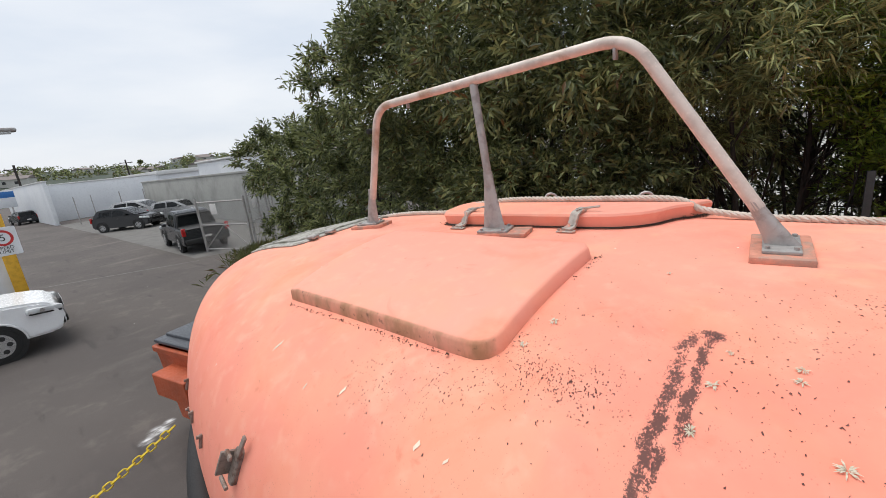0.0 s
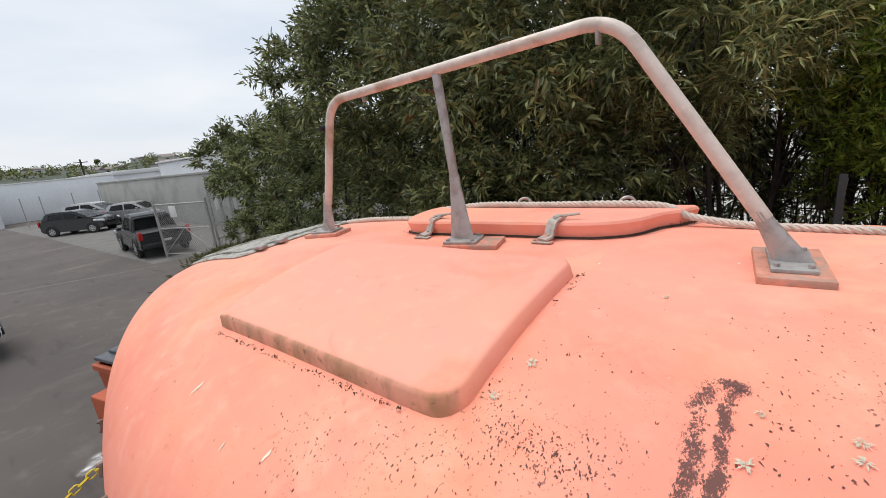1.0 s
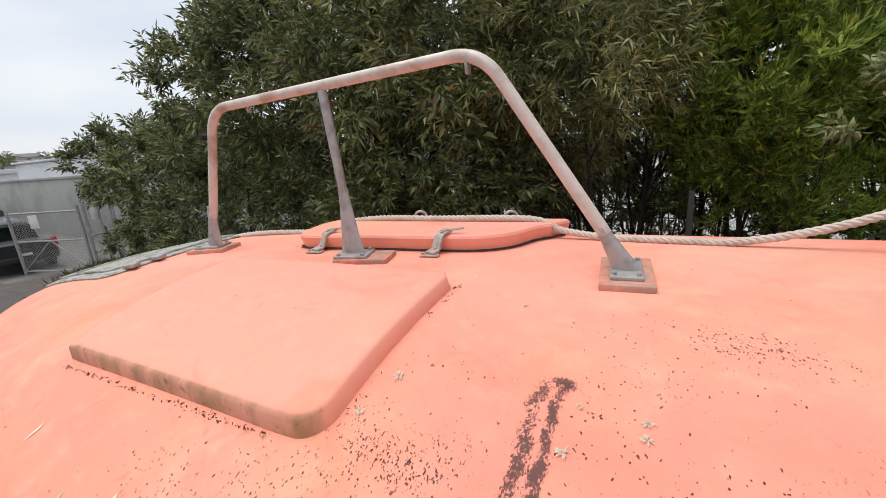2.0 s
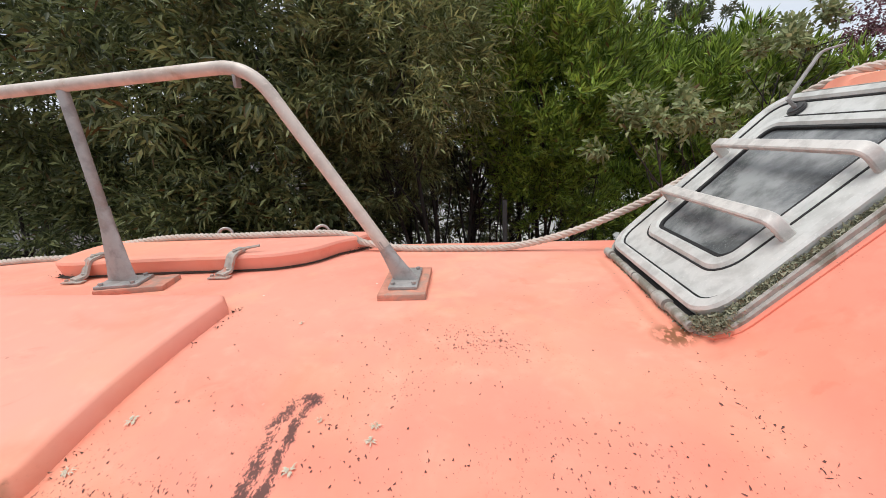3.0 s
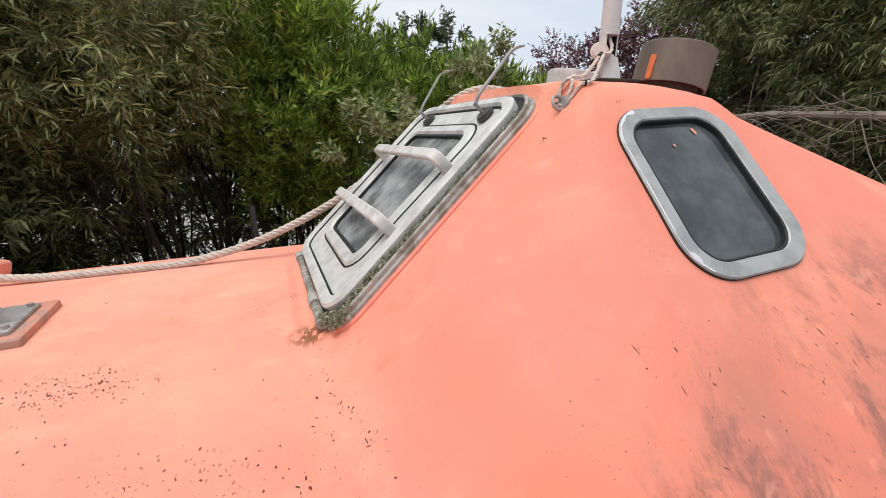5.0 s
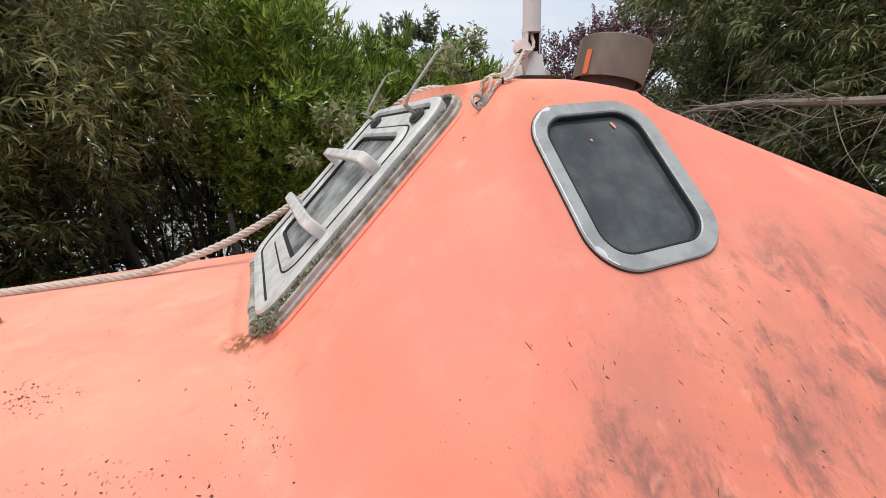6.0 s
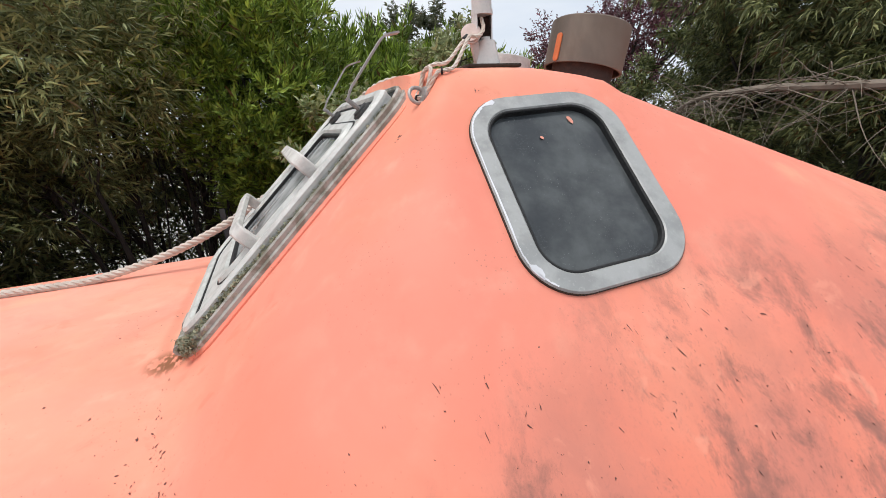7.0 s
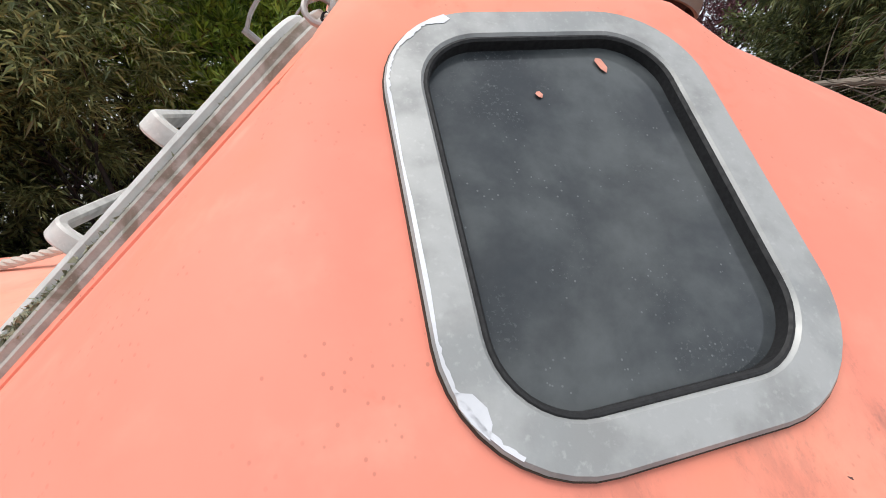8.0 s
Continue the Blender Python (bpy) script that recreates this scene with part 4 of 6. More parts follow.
part("hinge_cheek", disc(0.023, 0.012, (0, 0, 0), Matrix.Translation((MX - 0.030, MY - 0.004, 3.468)) @ Matrix.Rotation(radians(68), 4, "X") @ Matrix.Rotation(radians(-25), 4, "Y"), None, 22, 0.004), m_pinkwhite, mast, "rounded pale pink hinge cheek")
part("hinge_arm", box((0.020, 0.012, 0.085), (0, 0, -0.03), 0.004, Matrix.Translation((MX - 0.026, MY, 3.468)) @ Matrix.Rotation(radians(-14), 4, "Y")), m_pinkwhite, mast)
part("mast_bracket", disc(0.036, 0.075, (MX + 0.012, MY + 0.004, 3.425), None, None, 20, 0.008, top=0.019), m_white, mast)
part("bracket_plate", box((0.135, 0.10, 0.008), (MX + 0.01, MY + 0.004, roof_z(MX + 0.01, MY) + 0.002), 0.003), m_gap_joint, mast, "thin dark bedding under the bracket")
for k, (u, w) in enumerate(((-0.008, 0.005), (-0.002, 0.004), (0.004, 0.006))):
    part("writing_bar", box((w * 0.8, 0.001, 0.008), (MX - 0.008 + u, MY - 0.0295, 3.64), 0), m_ink, mast, "faint dark marks on the tube", False)

# eye plate where the cord is tied
eye = part("eye_plate", disc(0.022, 0.008, (0, 0, 0.003), roof_frame(1.52, 1.415), None, 16, 0.002), m_steel, lifeboat)
m = roof_frame(1.52, 1.415, 30, 0.004)
part("eye_ring", sweep([m @ Vector((0.018 * math.cos(a), 0, 0.012 + 0.018 * math.sin(a))) for a in (2 * math.pi * k / 18 for k in range(18))], 0.004, 8, closed=True), m_steel, eye)

# vent cowls behind the tower's top
def cowl(x, y, r, h, material, label, pitch):
    z = roof_z(x, y) + 0.03
    m = Matrix.Translation((x, y, z)) @ Matrix.Rotation(radians(pitch), 4, "Y")
    circle = [(math.cos(2 * math.pi * k / 40), math.sin(2 * math.pi * k / 40)) for k in range(40)]
    body = part("vent_cowl", ring([(r * a, r * b) for a, b in circle], [((r - 0.006) * a, (r - 0.006) * b) for a, b in circle], 0.035, h, 0.003, m), material, lifeboat, label)
    part("cowl_top", disc(r * 0.985, 0.008, (0, 0, h - 0.012), m, None, 40), material, body)
    part("cowl_neck", disc(r * 0.78, 0.16, (0, 0, -0.01), m, None, 32), m_mesh_shade, body, "dark mesh neck")
    return body, m


cowl1, m = cowl(2.105, 1.635, 0.115, 0.160, m_cowl, "dull grey-brown metal vent cowl", 13)
part("paint_stripe", plate(rounded(0.02, 0.075, 0.008, 4), 0.0, 0.003, 0.001, m @ Matrix.Rotation(radians(-172), 4, "Z") @ Matrix.Translation((0.1155, 0, 0.075)) @ Matrix.Rotation(radians(90), 4, "Z") @ Matrix.Rotation(radians(90), 4, "X")), m_stripe, cowl1, "orange paint stripe")
cowl(2.11, 2.16, 0.11, 0.205, m_alu, "pale grey metal vent cowl", 10)

# ---- rope, cord and chain on the boat ----
def rope(path, r, pitch, strands=3, step=0.007, segs=6):
    path = [Vector(p) for p in path]
    fine, run = [], 0.0
    for a, b in zip(path, path[1:]):
        k = max(1, int((b - a).length / step))
        fine += [a.lerp(b, i / k) for i in range(k)]
    fine.append(path[-1])
    bm = bmesh.new()
    for s in range(strands):
        pts, run = [], 0.0
        for i, p in enumerate(fine):
            d = (fine[min(i + 1, len(fine) - 1)] - fine[max(i - 1, 0)]).normalized()
            if i:
                run += (p - fine[i - 1]).length
            n1 = d.cross(Vector((0, 1, 0.2))).normalized()
            n2 = d.cross(n1)
            a = 2 * math.pi * (run / pitch + s / strands)
            pts.append(p + (n1 * math.cos(a) + n2 * math.sin(a)) * r * 0.5)
        sweep_fast(bm, pts, r * 0.56, segs)
    return bm


def sweep_fast(bm, pts, r, segs):
    last, up = None, Vector((0.1, 0.3, 1))
    for i, p in enumerate(pts):
        d = (pts[min(i + 1, len(pts) - 1)] - pts[max(i - 1, 0)]).normalized()
        n1 = d.cross(up).normalized()
        n2 = n1.cross(d)
        row = [bm.verts.new(p + (n1 * math.cos(2 * math.pi * k / segs) + n2 * math.sin(2 * math.pi * k / segs)) * r) for k in range(segs)]
        if last:
            for k in range(segs):
                bm.faces.new((last[k], last[(k + 1) % segs], row[(k + 1) % segs], row[k]))
        last = row
    return bm


line = smooth_path([on_roof(-3.0, 2.2, 0.01), on_roof(-2.1, 2.28, 0.012), on_roof(-1.55, 2.32, 0.014), on_roof(-1.42, 2.33, 0.05), on_roof(-1.09, 2.33, 0.088), on_roof(-0.73, 2.34, 0.088), on_roof(-0.26, 2.36, 0.088), on_roof(-0.12, 2.35, 0.04), on_roof(0.08, 2.33, 0.014), on_roof(0.30, 2.31, 0.014), on_roof(0.52, 2.30, 0.016), (0.80, 2.29, 2.862), (1.09, 2.28, 2.995), (1.33, 2.25, 3.16), (1.50, 2.20, 3.33), on_roof(1.62, 2.10, 0.02), on_roof(1.78, 2.08, 0.016), on_roof(2.0, 2.1, 0.015), on_roof(2.3, 2.3, 0.015), on_roof(2.6, 2.5, 0.015)], 6)
single("rope", rope(line, 0.0155, 0.075), m_rope, "thick weathered three-strand rope lying along the boat's roof", "rope", m=HEEL)
knot = Vector((1.628, 1.425, 3.452))
cord_a = smooth_path([(1.684, 1.462, 3.50), (1.682, 1.448, 3.475), (1.662, 1.435, 3.458), knot, on_roof(1.58, 1.42, 0.014), on_roof(1.548, 1.425, 0.009), on_roof(1.528, 1.437, 0.008), on_roof(1.519, 1.430, 0.008), on_roof(1.524, 1.412, 0.008), on_roof(1.536, 1.408, 0.008), on_roof(1.535, 1.424, 0.012), on_roof(1.526, 1.440, 0.014)], 8)
single("cord", rope(cord_a, 0.0044, 0.045, 3, 0.006, 6), m_cord, "pale thin cord tied between the eye plate and mast", "cord", "mast cords", m=HEEL)
cord_b = smooth_path([knot + Vector((0.004, -0.006, 0.003)), on_roof(1.585, 1.392, 0.012), on_roof(1.556, 1.378, 0.008), on_roof(1.540, 1.385, 0.007), on_roof(1.522, 1.402, 0.007), on_roof(1.512, 1.428, 0.007), on_roof(1.513, 1.446, 0.007), on_roof(1.523, 1.445, 0.008), on_roof(1.532, 1.434, 0.010)], 8)
lashed = single("cord", rope(cord_b, 0.0044, 0.045, 3, 0.006, 6), m_cord, "pale thin cord with dark tape bands lashed in a loop", "cord", "mast cords", m=HEEL)
for p, q in ((cord_a[23], cord_a[25]), (cord_b[18], cord_b[20]), (cord_b[40], cord_b[42])):
    part("tape_band", sweep([p, q], 0.0072, 8), m_black, lashed, "dark tape band")
for (x, up) in ((-0.93, 0.074), (-0.40, 0.074)):
    m = roof_frame(x, 2.52, 20, up)
    single("lifting_eye", sweep([m @ Vector((0.035 * math.cos(a), 0, 0.035 * math.sin(a))) for a in (math.pi * k / 14 for k in range(15))], 0.008, 8), m_steel, "small grey metal eye on the roof hatch", "eye bolt", "roof hatch eyes", m=HEEL)

# moss in the hatch's gap, debris at its foot
def crumbs(spots, size, count, seed):
    rng = np.random.default_rng(seed)
    V, F = [], []
    for (p, q, spread) in spots:
        for _ in range(count):
            c = np.array(p) + (np.array(q) - np.array(p)) * rng.random() + rng.normal(size=3) * spread
            d = rng.normal(size=(3, 3)) * size
            k = len(V)
            V += [tuple(c + d[0]), tuple(c + d[1]), tuple(c + d[2])]
            F.append((k, k + 1, k + 2))
    return V, F


hv = lambda x, y, z: tuple(HAT @ Vector((x, y, z)))
moss = [(hv(0.358, -0.385, 0.013), hv(0.360, -0.02, 0.013), 0.005), (hv(0.30, -0.40, 0.012), hv(0.37, -0.35, 0.013), 0.008), (hv(0.360, -0.37, 0.014), hv(0.360, -0.16, 0.016), 0.006), (hv(0.36, -0.02, 0.013), hv(0.36, 0.33, 0.012), 0.003), (hv(-0.25, -0.412, 0.006), hv(0.30, -0.412, 0.006), 0.003)]
tagged(new("moss", solid("moss", crumbs(moss, 0.0038, 3200, 4), m_moss, False)), "dry grey-green moss along the tower hatch's edge", "moss", kind="stuff").matrix_basis = HEEL
leafy = [(tuple(on_roof(-1.35, 2.0, 0.004)), tuple(on_roof(-1.0, 2.02, 0.004)), 0.012), (tuple(on_roof(-1.0, 2.04, 0.004)), tuple(on_roof(-0.3, 2.15, 0.004)), 0.006), (tuple(on_roof(-0.25, 2.25, 0.004)), tuple(on_roof(-0.1, 2.42, 0.004)), 0.012), (tuple(on_roof(-1.42, 1.03, 0.004)), tuple(on_roof(-0.5, 1.015, 0.004)), 0.004), (tuple(on_roof(-0.345, 1.1, 0.004)), tuple(on_roof(-0.33, 1.7, 0.004)), 0.007)]
tagged(new("leaf_litter", solid("leaf_litter", crumbs(leafy, 0.0032, 230, 5), m_litter, False)), "brown leaf litter and grime caught along the lids", "leaf litter", kind="stuff").matrix_basis = HEEL
# lichen rosettes
def rosette(x, y, r, seed):
    rng = np.random.default_rng(seed)
    m = roof_frame(x, y, rng.random() * 360, 0.002)
    bm = bmesh.new()
    for k in range(26):
        a, l, w = rng.random() * 6.283, r * (0.3 + 0.6 * rng.random()), r * 0.06
        d, s = Vector((math.cos(a), math.sin(a), 0)), Vector((-math.sin(a), math.cos(a), 0))
        v = [bm.verts.new(m @ q) for q in (d * l * 0.1, d * l * 0.6 + s * w + Vector((0, 0, 0.003)), d * l + Vector((0, 0, 0.001)), d * l * 0.6 - s * w + Vector((0, 0, 0.003)))]
        bm.faces.new(v)
    return single("lichen", bm, m_lichen, "small pale grey-green lichen rosette on orange paint", "lichen", "lichen on the roof", m=HEEL, smooth=False)


for k, (x, y, r) in enumerate(((0.223, 1.237, 0.017), (0.222, 1.202, 0.019), (-0.294, 1.231, 0.022), (0.072, 1.024, 0.02), (0.28, 1.041, 0.022), (-0.09, 1.6, 0.014), (0.105, 1.245, 0.012), (0.09, 1.14, 0.022), (-0.33, 1.12, 0.02))):
    rosette(x, y, r, k)


# ---- grime flakes and lichen specks stuck on the paint ----
def surface_z(x, y):
    lo, hi = np.full(len(x), SILL), np.full(len(x), 3.8)
    for _ in range(34):
        mid = (lo + hi) / 2
        inside = boat_form(x, y - YC, mid) < 0
        lo, hi = np.where(inside, mid, lo), np.where(inside, hi, mid)
    return lo


def flakes(x, y, size, stretch, seed, turn=None):
    """Small irregular flat flakes lying on the canopy."""
    rng = np.random.default_rng(seed)
    n, k = len(x), 7
    a = np.sort(rng.random((n, k)) * 6.2832, 1)
    r = size[:, None] * (0.45 + 0.75 * rng.random((n, k)))
    u, w = r * np.cos(a) * stretch[:, None], r * np.sin(a) / np.sqrt(stretch)[:, None]
    t = (rng.random(n) * 6.2832 if turn is None else turn)[:, None]
    px, py = x[:, None] + u * np.cos(t) - w * np.sin(t), y[:, None] + u * np.sin(t) + w * np.cos(t)
    pz = surface_z(px.ravel(), py.ravel()).reshape(n, k) + 0.0012
    V = np.stack([px, py, pz], -1).reshape(-1, 3)
    return V, [tuple(range(i * k, i * k + k)) for i in range(n)]


rng = np.random.default_rng(9)
X, Y, S, T = [], [], [], []
def scatter(cx, cy, sx, sy, n, s0, s1, stretch=1.4):
    X.append(cx + rng.normal(size=n) * sx), Y.append(cy + rng.normal(size=n) * sy)
    S.append(0.5 * (s0 + (s1 - s0) * rng.random(n) ** 3.0)), T.append(1 + (stretch - 1) * rng.random(n))
for spot in ((-0.27, 1.05, 0.06, 0.05, 190), (-0.13, 1.05, 0.07, 0.05, 200), (-0.70, 0.88, 0.10, 0.04, 90), (-0.42, 0.97, 0.12, 0.05, 110), (0.40, 1.52, 0.06, 0.035, 120), (0.50, 1.50, 0.06, 0.025, 70), (0.24, 1.45, 0.07, 0.05, 60), (0.62, 1.13, 0.16, 0.09, 260), (0.20, 1.12, 0.12, 0.08, 200), (-0.20, 1.28, 0.05, 0.03, 40), (0.30, 1.25, 0.15, 0.1, 120), (0.88, 1.22, 0.03, 0.08, 60), (0.40, 1.53, 0.035, 0.03, 190), (0.47, 1.49, 0.04, 0.02, 110), (0.25, 1.59, 0.05, 0.02, 40), (-0.24, 1.055, 0.05, 0.018, 170), (-0.16, 1.04, 0.03, 0.02, 140), (-0.45, 0.92, 0.2, 0.05, 90), (-0.19, 1.025, 0.02, 0.012, 60), (0.15, 1.50, 0.05, 0.03, 40), (0.72, 1.16, 0.08, 0.05, 110), (0.78, 1.75, 0.05, 0.08, 70), (0.15, 1.25, 0.05, 0.10, 120), (-0.30, 1.14, 0.04, 0.12, 80)):
    scatter(*spot, 0.0012, 0.0065, 2.2)
for cx, cy, k in ((1.449, 1.381, 7), (1.462, 1.352, 3), (1.47, 1.405, 4), (1.60, 1.325, 4)):
    scatter(cx, cy, 0.005, 0.006, k, 0.003, 0.009, 2.0)
n = 900
X.append(-1.5 + 2.5 * rng.random(n)), Y.append(0.72 + 1.3 * rng.random(n)), S.append(0.0006 + 0.0026 * rng.random(n) ** 3), T.append(1 + rng.random(n))
# a dotted line of grime in the crease at the tower's foot, and another down the bow's shoulder
for line, k, wide in ((((0.905, 1.47), (0.914, 1.34), (0.933, 1.24), (0.965, 1.147), (0.985, 1.09)), 90, 0.005), (((-1.28, 1.22), (-1.30, 1.07), (-1.47, 0.90), (-1.50, 0.84), (-1.45, 0.77)), 46, 0.012), (((-1.20, 0.86), (-1.15, 0.80), (-1.15, 0.74)), 16, 0.016)):
    at = np.array([tuple(p)[:2] for p in smooth_path([(a, b, 0) for a, b in line], 12)])
    i = rng.integers(0, len(at), k)
    X.append(at[i, 0] + rng.normal(size=k) * wide), Y.append(at[i, 1] + rng.normal(size=k) * 0.012)
    S.append(0.0006 + 0.0020 * rng.random(k) ** 2.2), T.append(1 + 1.8 * rng.random(k))
X, Y, S, T = (np.concatenate(q) for q in (X, Y, S, T))
onpanel = (X > -1.48) & (X < -0.35) & (Y > 1.02) & (Y < 1.74)
sparse = rng.random(len(X)) < 0.7
X, Y, S, T = (q[~onpanel & sparse] for q in (X, Y, S, T))
V, F = flakes(X, Y, S, T, 10, 1.75 + rng.normal(size=len(X)) * 0.55)
tagged(new("lichen_specks", solid("lichen_specks", (V, F), m_fleck, False)), "dark lichen specks scattered over the faded orange roof", "lichen", kind="stuff").matrix_basis = HEEL
# thin flaking cracks and crumbs on the tower's flank
n = 520
X, Y = 1.15 + 1.15 * rng.random(n) ** 0.8, 0.66 + 0.32 * rng.random(n)
S, T = 0.0006 + 0.0014 * rng.random(n) ** 2.8, 1 + 4.6 * rng.random(n) ** 2
V, F = flakes(X, Y, S, T, 11, 1.9 + rng.normal(size=n) * 0.5)
tagged(new("paint_flakes", solid("paint_flakes", (V, F), m_fleck, False)), "dark flaking cracks in the tower's dirty orange paint", "paint flakes", kind="stuff").matrix_basis = HEEL


# pale scrapes on the bow's side
def scrape(x, y, length, wide, turn):
    m = roof_frame(x, y, turn, 0.0012)
    bm = bmesh.new()
    vs = [bm.verts.new(m @ Vector(p)) for p in ((-length / 2, 0, 0), (-length / 5, wide / 2, 0.0004), (length / 2, wide / 5, 0), (length / 4, -wide / 2, 0.0004))]
    bm.faces.new(vs)
    return single("scrape", bm, m_scrape, "small pale scrape in the orange paint", "scrape", "scrapes", m=HEEL, smooth=False)


for q in ((-1.24, 0.871, 0.06, 0.014, 70), (-0.78, 0.83, 0.035, 0.012, 75), (-0.45, 0.80, 0.03, 0.014, 80), (-0.36, 0.80, 0.02, 0.008, 60), (-0.95, 0.80, 0.03, 0.007, 85)):
    scrape(*q)
for x, y, l, w, t in ((0.066, 0.1456, 0.022, 0.009, 105), (-0.017, 0.110, 0.009, 0.006, 120)):
    m = WIN @ Matrix.Translation((x, y, -0.0085)) @ Matrix.Rotation(radians(t), 4, "Z")
    bm = bmesh.new()
    bm.faces.new([bm.verts.new(m @ Vector(p)) for p in ((-l / 2, 0, 0), (-l / 4, w / 2, 0.001), (l / 3, w / 2, 0.001), (l / 2, 0, 0.0005), (l / 3, -w / 2, 0.001), (-l / 4, -w / 2, 0.001))])
    single("paint_flake", bm, m_salmon, "small orange paint flake stuck on the window pane", "paint flake", "flakes on the pane", m=HEEL, smooth=False)


# ---- the yard ----
def sheet(name, x0, x1, y0, y1, z, material, label, category, n=1):
    V = [(x0, y0, z), (x1, y0, z), (x1, y1, z), (x0, y1, z)]
    return single(name, (V, [(0, 1, 2, 3)]), material, label, category, kind="structure", smooth=False)


sheet("ground", -2500, 2500, -2500, 2500, 0.0, m_ground, "worn grey asphalt yard with stains and patches", "asphalt ground")
V = [(-18.2, 5.6, 0.004), (-16, 11.4, 0.004), (-54, 12.4, 0.004), (-54, 5.2, 0.004), (-36, 5.5, 0.004)]
single("gravel_lot", (V, [(0, 1, 2, 3, 4)]), m_gravel, "pale grey gravel parking lot beside the asphalt", "gravel", kind="structure", smooth=False)
sheet("concrete_pad", -14, 30, 9.0, 60, 0.004, m_concrete, "pale concrete ground behind the hedge", "concrete ground")
# pale patch seam across the asphalt
rng = np.random.default_rng(3)
V, F = [], []
for k in range(41):
    t = k / 40
    x, y = -19.9 + 2.3 * t, 1.2 + 4.3 * t
    w = 0.03 + 0.05 * rng.random()
    V += [(x - w, y + 0.02 * rng.normal(), 0.005), (x + w, y, 0.005)]
    if k:
        F.append((2 * k - 2, 2 * k - 1, 2 * k + 1, 2 * k))
single("seam", (V, F), m_gravel, "pale joint line across the asphalt", "asphalt seam", kind="structure", smooth=False)


def wall(name, a, b, h, t, material, label, cap=None):
    a, b = Vector((*a, 0)), Vector((*b, 0))
    d = b - a
    m = Matrix.Translation((a + b) / 2) @ Matrix.Rotation(math.atan2(d.y, d.x), 4, "Z")
    ob = single(name, box((d.length, t, h), (0, 0, h / 2), 0.02, m), material, label, "wall", kind="structure")
    if cap:
        part("coping", box((d.length + 0.1, t + 0.12, 0.14), (0, 0, h + 0.07), 0.02, m), cap, ob)
    return ob


wall("wall_west", (-54.2, 5.15), (-95, 4.0), 4.2, 0.3, m_wall, "plain white-painted side wall of a warehouse", m_roofing)
wall("wall_back", (-60.8, 5.4), (-61.0, 16.0), 3.9, 0.3, m_wall, "long white-painted yard wall", m_roofing)
wall("wall_grey", (-52.4, 12.5), (-14.0, 11.2), 3.1, 0.25, m_concrete, "stained grey concrete yard wall", m_concrete)
shed = thing("shed", "low white warehouse with a pale roof beyond the wall", "building")
part("wall", box((36, 14, 3.9), (-80, 23.6, 1.95), 0.05), m_wall, shed)
part("roof", box((36.6, 14.6, 0.5), (-80, 23.6, 4.1), 0.05), m_roofing, shed)
shed = thing("shed", "white box-shaped building beyond the grey wall", "building")
part("wall", box((14, 8, 4.6), (-48, 23, 2.3), 0.05), m_wall, shed)
part("roof", box((14.4, 8.4, 0.2), (-48, 23, 4.7), 0.05), m_roofing, shed)
# thin posts along the white wall
post = single("fence_post", sweep([(0, 0, 0), (0, 0, 2.6)], 0.04, 8), m_steel, "thin grey metal fence post by the wall", "fence post", "posts along the wall", m=pose(-50, 7.6, 0))
for x, y in ((-49, 9.6), (-48, 11.3), (-50.5, 6.4), (-24, 10.6), (-20.5, 10.4)):
    copy_thing(post, pose(x, y, 0))


# gate of galvanised tube with mesh
def gate(a, b, h, label):
    a, b = Vector((*a, 0)), Vector((*b, 0))
    g = thing("metal_gate", label, "gate", "yard gates")
    up = Vector((0, 0, h))
    for p in (a, b):
        part("post", sweep([p, p + up * 1.08], 0.05, 10), m_steel, g)
    for k in (0.06, 0.55, 1.0):
        part("rail", sweep([a + up * k, b + up * k], 0.028, 8), m_steel, g)
    part("brace", sweep([a + up * 0.06, a.lerp(b, 0.5) + up * 0.55], 0.02, 8), m_steel, g)
    part("brace", sweep([b + up * 0.06, a.lerp(b, 0.5) + up * 0.55], 0.02, 8), m_steel, g)
    bm = bmesh.new()
    d = (b - a)
    L = d.length
    d.normalize()
    for s in (1, -1):
        u = -h
        while u < L + h:
            p, q = (u, 0.06 * h), (u + s * h, h)
            if s < 0:
                p, q = (u + h, 0.06 * h), (u, h)
            x0, z0, x1, z1 = p[0], p[1], q[0], q[1]
            def clip(x):
                return z0 + (z1 - z0) * (x - x0) / (x1 - x0)
            lo, hi = sorted((x0, x1))
            lo, hi = max(lo, 0), min(hi, L)
            if hi - lo > 0.05:
                sweep_fast(bm, [a + d * lo + Vector((0, 0, clip(lo))), a + d * hi + Vector((0, 0, clip(hi)))], 0.004, 3)
            u += 0.11
    part("mesh", bm, m_steel, g, smooth=False)
    part("notice", box((0.02, 0.35, 0.45), (0, 0, 0), 0.004, Matrix.Translation(a.lerp(b, 0.35) + up * 0.86) @ Matrix.Rotation(math.atan2(d.y, d.x) + 1.57, 4, "Z")), m_white, g, "small white notice")
    return g


gate((-19.1, 6.4), (-16.4, 7.25), 2.15, "open galvanised tube gate with wire mesh")
gate((-16.3, 7.35), (-17.15, 8.5), 2.3, "galvanised mesh gate leaf beside the hedge")
for x, y in ((-14.6, 7.4), (-16.6, 7.9)):
    single("fence_post", sweep([(x, y, 0), (x, y, 2.5)], 0.035, 8), m_steel, "thin dark fence post by the gate", "fence post", "gate posts")


